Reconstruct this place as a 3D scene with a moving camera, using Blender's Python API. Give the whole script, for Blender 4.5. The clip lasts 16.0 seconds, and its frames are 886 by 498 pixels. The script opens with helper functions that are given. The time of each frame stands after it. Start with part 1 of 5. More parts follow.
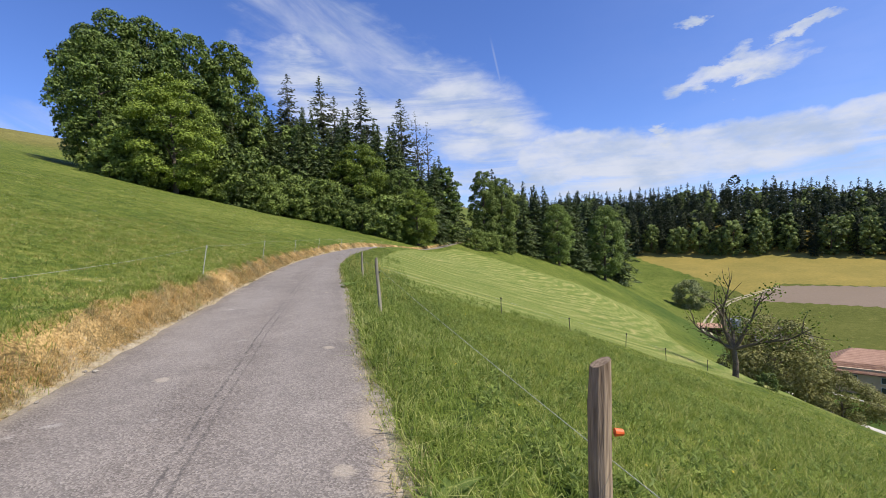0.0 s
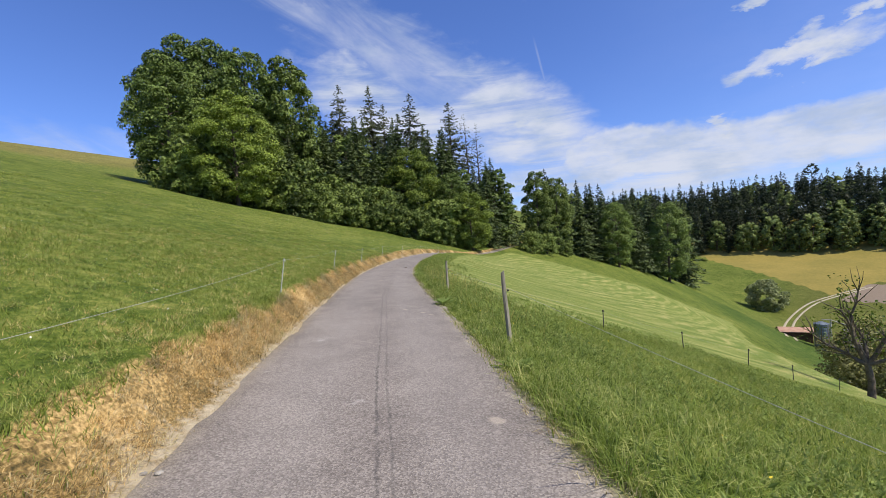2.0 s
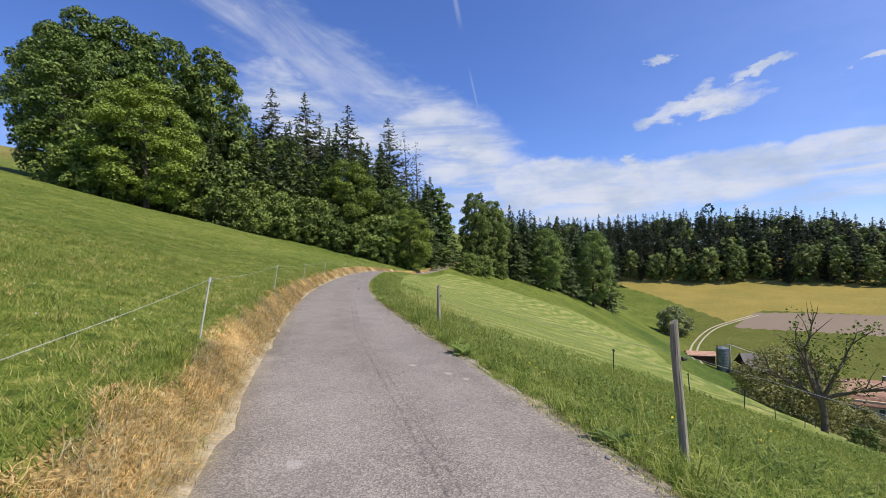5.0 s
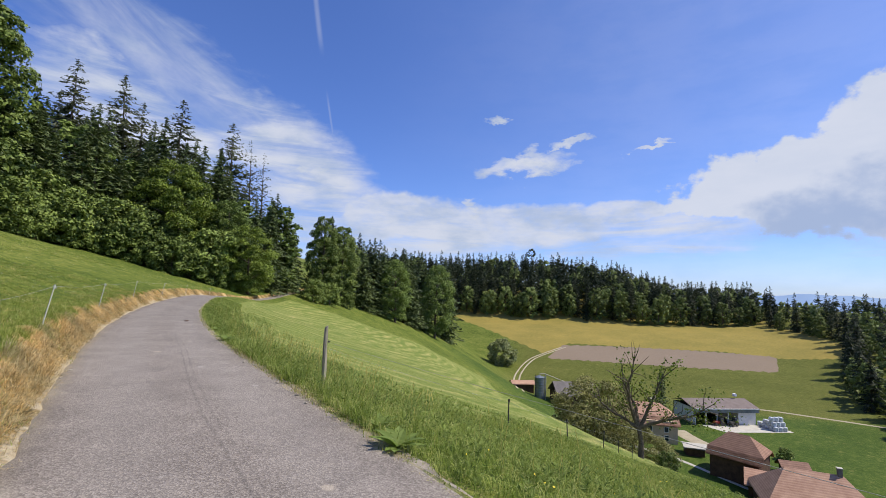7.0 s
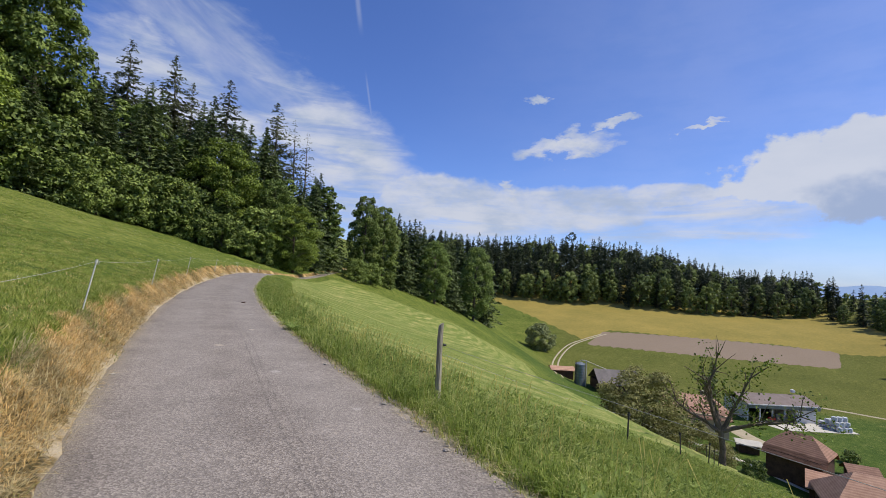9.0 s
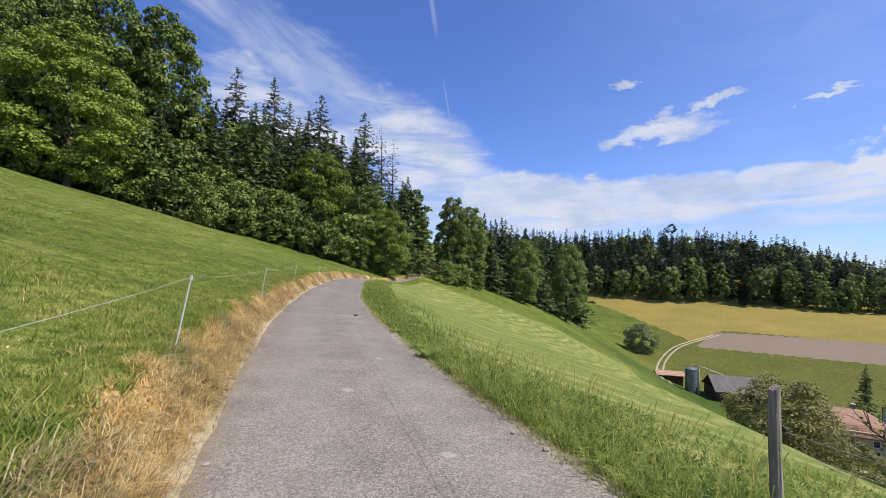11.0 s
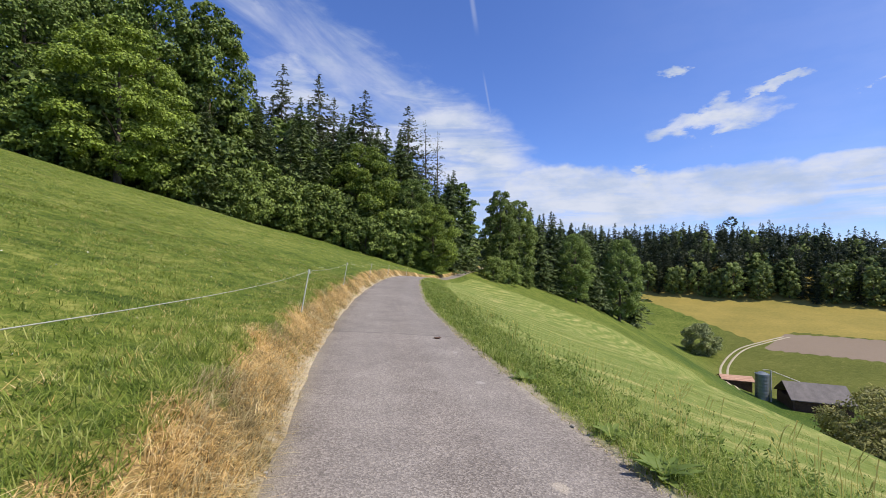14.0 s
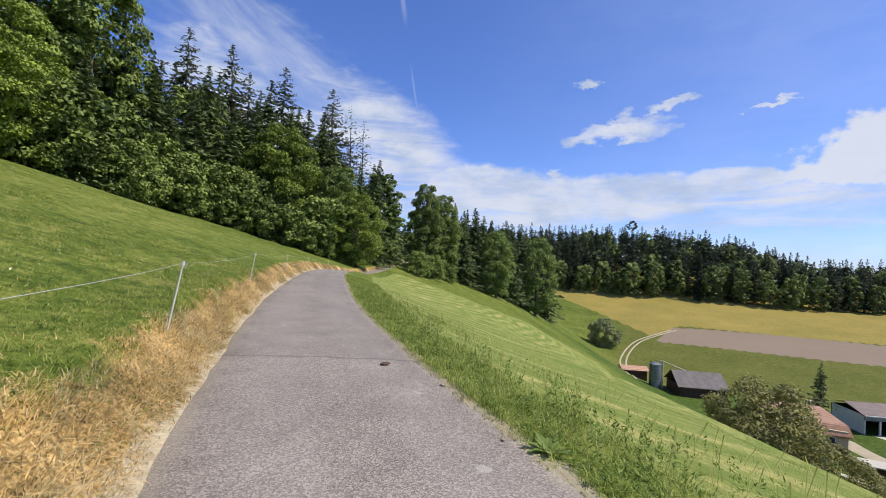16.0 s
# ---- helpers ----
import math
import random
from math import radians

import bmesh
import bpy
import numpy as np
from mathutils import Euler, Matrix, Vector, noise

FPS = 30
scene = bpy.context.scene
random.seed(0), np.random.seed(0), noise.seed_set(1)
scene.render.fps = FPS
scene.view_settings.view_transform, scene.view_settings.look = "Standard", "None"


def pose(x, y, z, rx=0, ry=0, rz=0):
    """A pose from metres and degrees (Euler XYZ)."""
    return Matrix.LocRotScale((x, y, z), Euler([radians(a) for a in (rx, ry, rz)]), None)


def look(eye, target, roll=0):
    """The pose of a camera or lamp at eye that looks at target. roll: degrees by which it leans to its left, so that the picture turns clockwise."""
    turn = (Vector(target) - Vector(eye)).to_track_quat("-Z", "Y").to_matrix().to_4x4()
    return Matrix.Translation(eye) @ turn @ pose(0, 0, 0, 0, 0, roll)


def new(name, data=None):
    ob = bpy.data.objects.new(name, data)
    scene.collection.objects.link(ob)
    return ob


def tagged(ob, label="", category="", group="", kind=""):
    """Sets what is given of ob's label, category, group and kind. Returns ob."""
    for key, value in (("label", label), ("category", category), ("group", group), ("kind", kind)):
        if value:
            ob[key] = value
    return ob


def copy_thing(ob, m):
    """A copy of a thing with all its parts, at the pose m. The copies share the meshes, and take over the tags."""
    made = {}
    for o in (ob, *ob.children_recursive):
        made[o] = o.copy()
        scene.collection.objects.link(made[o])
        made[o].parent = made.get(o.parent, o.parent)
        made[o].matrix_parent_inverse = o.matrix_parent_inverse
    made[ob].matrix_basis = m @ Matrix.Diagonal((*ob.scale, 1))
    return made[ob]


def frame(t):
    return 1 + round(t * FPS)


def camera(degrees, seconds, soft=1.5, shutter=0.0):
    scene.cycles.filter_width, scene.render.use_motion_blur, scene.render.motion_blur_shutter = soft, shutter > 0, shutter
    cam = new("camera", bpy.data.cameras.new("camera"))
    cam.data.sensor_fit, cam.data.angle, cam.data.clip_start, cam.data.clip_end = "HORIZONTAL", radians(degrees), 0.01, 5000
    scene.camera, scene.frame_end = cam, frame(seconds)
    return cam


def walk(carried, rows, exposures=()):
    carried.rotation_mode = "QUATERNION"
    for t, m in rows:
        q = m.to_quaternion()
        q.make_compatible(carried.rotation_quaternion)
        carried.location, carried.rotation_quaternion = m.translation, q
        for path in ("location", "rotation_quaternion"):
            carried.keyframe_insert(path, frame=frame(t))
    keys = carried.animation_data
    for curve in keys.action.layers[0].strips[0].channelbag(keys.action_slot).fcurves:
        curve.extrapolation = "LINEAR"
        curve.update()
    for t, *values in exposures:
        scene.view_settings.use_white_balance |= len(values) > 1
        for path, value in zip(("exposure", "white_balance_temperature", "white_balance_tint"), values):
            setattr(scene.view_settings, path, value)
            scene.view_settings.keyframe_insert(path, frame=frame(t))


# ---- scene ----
cam = camera(92.3, 16.0, soft=0.8)
PATH = [
    (0, (0.405, 0.995, 1.485), (0.375, 2.994, 1.43), -2.1),
    (0.5, (0.045, 1.447, 1.516), (-0.051, 3.445, 1.525), -1.8),
    (1, (-0.334, 2.011, 1.548), (-0.488, 4.005, 1.568), -1.8),
    (1.5, (-0.739, 2.408, 1.581), (-0.945, 4.398, 1.594), -1.2),
    (2, (-1.115, 2.927, 1.603), (-1.366, 4.911, 1.579), -3.7),
    (2.5, (-1.508, 3.374, 1.621), (-1.733, 5.36, 1.541), -2.3),
    (3, (-1.851, 3.956, 1.605), (-2.027, 5.948, 1.574), -3.0),
    (3.2, (-1.926, 4.211, 1.617), (-2.073, 6.205, 1.634), -2.9),
    (5.3, (-3.096, 6.486, 1.665), (-2.987, 8.482, 1.735), -0.9),
    (5.5, (-3.172, 6.717, 1.706), (-3.043, 8.71, 1.8), -0.5),
    (6, (-3.437, 7.33, 1.722), (-3.2, 9.311, 1.855), 0.7),
    (6.5, (-3.601, 7.926, 1.746), (-3.162, 9.87, 1.912), 1.7),
    (7, (-3.742, 8.574, 1.745), (-2.968, 10.408, 1.935), 1.7),
    (7.5, (-3.859, 9.099, 1.721), (-2.864, 10.826, 1.89), 2.3),
    (8, (-4.023, 9.808, 1.747), (-3.016, 11.528, 1.906), 2.3),
    (8.5, (-4.192, 10.392, 1.752), (-3.295, 12.173, 1.906), 2.5),
    (9, (-4.353, 11.006, 1.736), (-3.731, 12.904, 1.835), 3.0),
    (9.5, (-4.590, 11.530, 1.718), (-4.114, 13.470, 1.798), 3.3),
    (10, (-4.716, 12.166, 1.758), (-4.336, 14.128, 1.829), 1.9),
    (10.2, (-4.77, 12.446, 1.764), (-4.444, 14.418, 1.835), 1.7),
    (12.3, (-5.566, 15.364, 1.783), (-5.349, 17.35, 1.885), 1.2),
    (12.5, (-5.613, 15.609, 1.787), (-5.394, 17.595, 1.88), 1.4),
    (13, (-5.781, 16.21, 1.797), (-5.564, 18.197, 1.878), 2.9),
    (13.5, (-5.861, 16.773, 1.791), (-5.707, 18.766, 1.84), 1.3),
    (14, (-6.059, 17.363, 1.801), (-6.008, 19.361, 1.864), 1.2),
    (14.5, (-6.166, 17.845, 1.768), (-6.135, 19.843, 1.837), 1.6),
    (15, (-6.286, 18.484, 1.759), (-6.201, 20.481, 1.828), 1.7),
    (15.5, (-6.36, 19.047, 1.763), (-6.079, 21.027, 1.809), 2.5),
    (16, (-6.385, 19.636, 1.782), (-5.971, 21.592, 1.83), 2.7),
]
EXPOSURE = 0.22
walk(cam, [(t, look(eye, target, roll)) for t, eye, target, roll in PATH], [(0.0, EXPOSURE - 0.03), (1.5, EXPOSURE - 0.06), (5.5, EXPOSURE - 0.06), (7.2, EXPOSURE - 0.13), (8.6, EXPOSURE - 0.25), (9.2, EXPOSURE - 0.23), (10.2, EXPOSURE - 0.04), (12.5, EXPOSURE), (16.0, EXPOSURE - 0.02)])

# ---- world and sun ----
SUN_AZ, SUN_EL = 114.0, 53.0        # degrees clockwise from +y, degrees up
sun_data = bpy.data.lights.new("sun", "SUN")
sun_data.energy, sun_data.angle, sun_data.color = 4.9, radians(0.55), (1.0, 0.92, 0.78)
sun = new("sun", sun_data)
_d = Vector((math.sin(radians(SUN_AZ)) * math.cos(radians(SUN_EL)), math.cos(radians(SUN_AZ)) * math.cos(radians(SUN_EL)), math.sin(radians(SUN_EL))))
sun.matrix_world = look(_d * 200, (0, 0, 0))


class Nodes:
    """Short hand for node trees."""
    def __init__(self, tree):
        self.tree = tree
        tree.nodes.clear()

    def add(self, kind, **sockets):
        n = self.tree.nodes.new(kind)
        for k, v in sockets.items():
            self.put(n, k, v)
        return n

    def put(self, n, key, v):
        s = n.inputs[int(key[1:])] if key[0] == "i" and key[1:].isdigit() else n.inputs[key.replace("_", " ")]
        if isinstance(v, bpy.types.NodeSocket):
            self.tree.links.new(v, s)
        else:
            s.default_value = v

    def math(self, op, a, b=0.0, c=0.0, clamp=False):
        n = self.add("ShaderNodeMath", i0=a, i1=b, i2=c)
        n.operation, n.use_clamp = op, clamp
        return n.outputs[0]

    def mix(self, f, a, b):
        n = self.add("ShaderNodeMixRGB", Fac=f, Color1=a, Color2=b)
        return n.outputs[0]

    def noise(self, vec, scale, detail=4.0, rough=0.55, distort=0.0, dims="3D"):
        n = self.tree.nodes.new("ShaderNodeTexNoise")
        n.noise_dimensions = dims
        for k, v in (("Vector", vec), ("Scale", scale), ("Detail", detail), ("Roughness", rough), ("Distortion", distort)):
            self.put(n, k, v)
        return n.outputs["Fac"]

    def step(self, x, lo, hi):
        n = self.tree.nodes.new("ShaderNodeMapRange")
        n.interpolation_type = "SMOOTHSTEP"
        for i, v in enumerate((x, lo, hi)):
            self.put(n, "i%d" % i, v)
        return n.outputs[0]

    def ramp(self, x, stops):
        n = self.tree.nodes.new("ShaderNodeValToRGB")
        self.put(n, "Fac", x)
        e = n.color_ramp.elements
        while len(e) < len(stops):
            e.new(0.5)
        for el, (p, c) in zip(e, stops):
            el.position, el.color = p, (*c, 1)
        return n.outputs[0]


def build_world():
    w = bpy.data.worlds.new("world")
    scene.world = w
    w.use_nodes = True
    g = Nodes(w.node_tree)
    sky = g.tree.nodes.new("ShaderNodeTexSky")
    sky.sky_type, sky.sun_disc = "NISHITA", False
    sky.sun_elevation, sky.sun_rotation = radians(SUN_EL), radians(SUN_AZ)
    sky.altitude, sky.air_density, sky.dust_density, sky.ozone_density = 700, 1.0, 0.6, 3.0
    tc = g.tree.nodes.new("ShaderNodeTexCoord")
    sep = g.add("ShaderNodeSeparateXYZ", Vector=tc.outputs["Generated"])
    x, y, z = sep.outputs
    deg = 180 / math.pi
    az = g.math("MULTIPLY", g.math("ARCTAN2", x, y), deg)
    el = g.math("MULTIPLY", g.math("ARCSINE", z), deg)
    pos = g.add("ShaderNodeCombineXYZ", X=az, Y=g.math("MULTIPLY", el, 2.2), Z=0.0).outputs[0]
    streak = g.add("ShaderNodeCombineXYZ", X=g.math("ADD", az, g.math("MULTIPLY", el, 0.6)), Y=g.math("MULTIPLY", g.math("ADD", el, g.math("MULTIPLY", az, 0.42)), 3.0), Z=4.0).outputs[0]
    n1 = g.noise(pos, 0.075, 8.0, 0.58, 0.4)
    n2 = g.noise(pos, 0.35, 6.0, 0.6, 0.3)
    flat = g.add("ShaderNodeCombineXYZ", X=g.math("MULTIPLY", az, 0.45), Y=g.math("MULTIPLY", el, 3.2), Z=2.0).outputs[0]
    n4 = g.noise(flat, 0.13, 8.0, 0.6, 0.5)
    n3 = g.noise(streak, 0.09, 8.0, 0.62, 0.5)
    warp_el = g.math("ADD", el, g.math("MULTIPLY", g.math("SUBTRACT", n1, 0.5), 7.0))
    warp_el = g.math("ADD", warp_el, g.math("MULTIPLY", g.math("SUBTRACT", n2, 0.5), 3.5))
    warp_az = g.math("ADD", az, g.math("MULTIPLY", g.math("SUBTRACT", g.noise(pos, 0.2, 5.0, 0.6), 0.5), 9.0))

    def blob(a0, e0, sa, se, slope=0.0, lo=0.15, hi=1.25):
        """A soft cloud body round a direction; slope tilts it."""
        da = g.math("DIVIDE", g.math("SUBTRACT", warp_az, a0), sa)
        de = g.math("DIVIDE", g.math("SUBTRACT", g.math("SUBTRACT", warp_el, e0 - 2.6), g.math("MULTIPLY", g.math("SUBTRACT", az, a0), slope)), se)
        r = g.math("ADD", g.math("MULTIPLY", da, da), g.math("MULTIPLY", de, de))
        return g.math("SUBTRACT", 1.0, g.step(r, lo, hi))

    iso = g.add("ShaderNodeCombineXYZ", X=az, Y=g.math("MULTIPLY", el, 1.25), Z=7.0).outputs[0]
    puffs = g.math("ADD", g.math("MULTIPLY", g.math("SUBTRACT", g.noise(iso, 0.11, 7.0, 0.55), 0.5), 2.3), g.math("MULTIPLY", g.math("SUBTRACT", g.noise(iso, 0.42, 6.0, 0.58), 0.5), 0.9))

    def heap(a0, e0, sa, se, lo=0.72, hi=1.02):
        """A puffy heap of cloud with a crisp rounded rim."""
        da = g.math("DIVIDE", g.math("SUBTRACT", az, a0), sa)
        de = g.math("DIVIDE", g.math("SUBTRACT", el, e0), se)
        r = g.math("ADD", g.math("ADD", g.math("MULTIPLY", da, da), g.math("MULTIPLY", de, de)), puffs)
        return g.math("SUBTRACT", 1.0, g.step(r, lo, hi))

    def most(*xs):
        r = xs[0]
        for v in xs[1:]:
            r = g.math("MAXIMUM", r, v)
        return r

    bodies = most(blob(33.5, 19.0, 6.5, 1.7, 0.10), blob(39.5, 21.5, 3.0, 0.7, 0.2), blob(49.5, 20.4, 2.4, 0.5, 0.2), blob(27.0, 13.8, 2.0, 1.0),
                  blob(23.5, 12.5, 2.2, 1.3), blob(4.5, 17.3, 2.6, 1.3), blob(30.5, 24.0, 2.2, 0.8, 0.0, 0.0, 1.2), blob(96.0, 19.0, 14.0, 9.0))
    band = most(blob(16.0, 10.0, 24.0, 5.4, 0.0), blob(44.0, 10.2, 20.0, 3.6, 0.0), blob(3.0, 17.5, 13.0, 7.0, -0.45), blob(-13.0, 19.5, 12.0, 5.5, -0.45), blob(100.0, 10.0, 40.0, 7.0))
    cirrus = most(blob(-9.0, 24.5, 19.0, 5.6, -0.44), blob(-27.0, 32.0, 9.0, 2.2, -0.5), blob(-45.0, 11.0, 18.0, 6.0), blob(-34.0, 38.0, 10.0, 3.0, -0.4))
    rest = g.math("MULTIPLY", g.step(g.math("ABSOLUTE", g.math("SUBTRACT", az, 15.0)), 75.0, 110.0), g.step(n1, 0.5, 0.72))
    texture = g.step(n2, 0.12, 0.62)
    dens = g.math("MULTIPLY", bodies, g.math("ADD", 0.45, g.math("MULTIPLY", texture, 0.55)))
    dens = most(dens, g.math("MULTIPLY", band, g.math("ADD", 0.34, g.math("MULTIPLY", g.step(n4, 0.34, 0.62), 0.62))))
    dens = most(dens, g.math("MULTIPLY", cirrus, g.math("MULTIPLY", g.step(n3, 0.22, 0.86), 0.72)))
    dens = most(dens, g.math("MULTIPLY", rest, 0.8))
    heaps = most(heap(62.0, 12.0, 11.5, 5.2), heap(75.0, 16.5, 12.0, 6.5), heap(88.0, 17.0, 14.0, 9.0), heap(76.0, 9.8, 17.0, 5.0))
    low_heaps = most(heap(16.0, 9.5, 10.0, 3.6, 0.4, 1.05), heap(34.0, 8.8, 12.0, 3.0, 0.4, 1.05), heap(46.0, 10.2, 5.5, 1.5, 0.4, 1.05))
    dens = most(dens, g.math("MULTIPLY", heaps, 0.94), g.math("MULTIPLY", low_heaps, g.math("ADD", 0.55, g.math("MULTIPLY", texture, 0.37))))
    base = most(heap(66.0, 8.4, 11.0, 3.9, 0.1, 1.0), heap(78.0, 11.0, 15.0, 4.6, 0.1, 1.0))
    trail_x = g.math("ABSOLUTE", g.math("SUBTRACT", g.math("ADD", az, g.math("MULTIPLY", el, 0.22)), 11.8))
    trail = g.math("MULTIPLY", g.math("SUBTRACT", 1.0, g.step(trail_x, 0.02, 0.22)), g.math("MULTIPLY", g.step(el, 13.0, 15.0), g.math("SUBTRACT", 1.0, g.step(el, 22.0, 25.0))))
    trail2 = g.math("MULTIPLY", g.math("SUBTRACT", 1.0, g.step(trail_x, 0.05, 0.5)), g.step(el, 28.0, 31.0))
    dens = most(dens, g.math("MULTIPLY", trail, 0.2), g.math("MULTIPLY", trail2, 0.22))
    haze = g.math("MULTIPLY", g.math("SUBTRACT", 1.0, g.step(el, 0.0, 9.0)), 0.35)
    veil = g.math("MULTIPLY", g.step(az, 5.0, 65.0), g.math("ADD", 0.08, g.math("MULTIPLY", n1, 0.16)))
    dens = most(dens, haze, veil)
    tone = g.mix(g.step(g.math("ADD", g.math("MULTIPLY", n4, 0.3), g.math("MULTIPLY", g.noise(pos, 0.11, 6.0, 0.6), 0.7)), 0.36, 0.60), CLOUD_SHADE, CLOUD_LIT)
    tone = g.mix(g.math("MULTIPLY", heaps, 0.8), tone, CLOUD_RIM)
    tone = g.mix(g.math("MULTIPLY", base, 0.85), tone, CLOUD_BASE)
    tint = g.add("ShaderNodeMixRGB", Fac=1.0, Color1=sky.outputs[0], Color2=SKY_TINT)
    tint.blend_type = "MULTIPLY"
    col = g.mix(dens, tint.outputs[0], tone)
    bg = g.add("ShaderNodeBackground", Color=col, Strength=SKY_STRENGTH)
    out = g.tree.nodes.new("ShaderNodeOutputWorld")
    g.tree.links.new(bg.outputs[0], out.inputs[0])


SKY_STRENGTH = 0.108
SKY_TINT = (0.80, 0.98, 1.52, 1)
CLOUD_LIT, CLOUD_SHADE = (5.7, 6.0, 6.9, 1), (3.9, 4.6, 6.0, 1)
CLOUD_RIM, CLOUD_BASE = (5.9, 6.2, 7.0, 1), (2.9, 3.7, 5.5, 1)
build_world()


# ---- materials ----
def material(name):
    m = bpy.data.materials.new(name)
    m.use_nodes = True
    return m, Nodes(m.node_tree)


def finish(g, color, rough=0.8, bump=None, strength=0.3, distance=0.02, metal=0.0, spec=0.3, through_light=0.0):
    b = g.add("ShaderNodeBsdfPrincipled", Base_Color=color, Roughness=rough, Metallic=metal)
    b.inputs["Specular IOR Level"].default_value = spec
    if bump is not None:
        bn = g.add("ShaderNodeBump", Height=bump, Strength=strength, Distance=distance)
        g.tree.links.new(bn.outputs[0], b.inputs["Normal"])
    shader = b.outputs[0]
    if through_light:
        tr = g.add("ShaderNodeBsdfTranslucent", Color=color)
        mx = g.add("ShaderNodeMixShader", Fac=through_light, i1=shader, i2=tr.outputs[0])
        shader = mx.outputs[0]
    out = g.tree.nodes.new("ShaderNodeOutputMaterial")
    g.tree.links.new(shader, out.inputs[0])


def surface(name, a, b, scale=4.0, rough=0.8, bump=0.3, fine=40.0, metal=0.0, spec=0.3, distance=0.01, along=1.0):
    """A plain worn surface: two tones by coarse and fine grain, with fine relief."""
    m, g = material(name)
    tc = g.tree.nodes.new("ShaderNodeTexCoord").outputs["Object"]
    if along != 1.0:
        tc = g.add("ShaderNodeVectorMath", i0=tc, i1=(1.0, 1.0, along))
        tc.operation = "MULTIPLY"
        tc = tc.outputs[0]
    n = g.noise(tc, scale, 5.0, 0.6)
    f = g.noise(tc, fine, 3.0, 0.6)
    k = g.math("ADD", g.math("MULTIPLY", n, 0.6), g.math("MULTIPLY", f, 0.4))
    finish(g, g.ramp(k, [(0.32, a), (0.68, b)]), rough, f, bump, distance, metal, spec)
    return m


def leaf_material(name, dark, light, glow=0.3, rough=0.55):
    m, g = material(name)
    geo = g.tree.nodes.new("ShaderNodeNewGeometry")
    info = g.tree.nodes.new("ShaderNodeObjectInfo")
    tc = g.tree.nodes.new("ShaderNodeTexCoord").outputs["Object"]
    k = g.math("ADD", g.math("MULTIPLY", geo.outputs["Random Per Island"], 0.45), g.math("MULTIPLY", g.noise(tc, 0.5, 3.0), 0.55))
    k = g.math("ADD", k, g.math("MULTIPLY", g.math("SUBTRACT", info.outputs["Random"], 0.5), 0.25))
    finish(g, g.ramp(k, [(0.2, dark), (0.75, light)]), rough, spec=0.25, through_light=glow)
    return m


def grass_material(name, stops, glow=0.5):
    m, g = material(name)
    geo = g.tree.nodes.new("ShaderNodeNewGeometry")
    tc = g.tree.nodes.new("ShaderNodeTexCoord").outputs["Object"]
    clump = g.step(g.noise(tc, 4.5, 4.0, 0.7), 0.36, 0.64)
    k = g.math("ADD", g.math("MULTIPLY", geo.outputs["Random Per Island"], 0.42), g.math("ADD", g.math("MULTIPLY", g.noise(tc, 0.9, 3.0), 0.26), g.math("MULTIPLY", clump, 0.32)))
    finish(g, g.ramp(k, stops), 0.6, spec=0.2, through_light=glow)
    return m


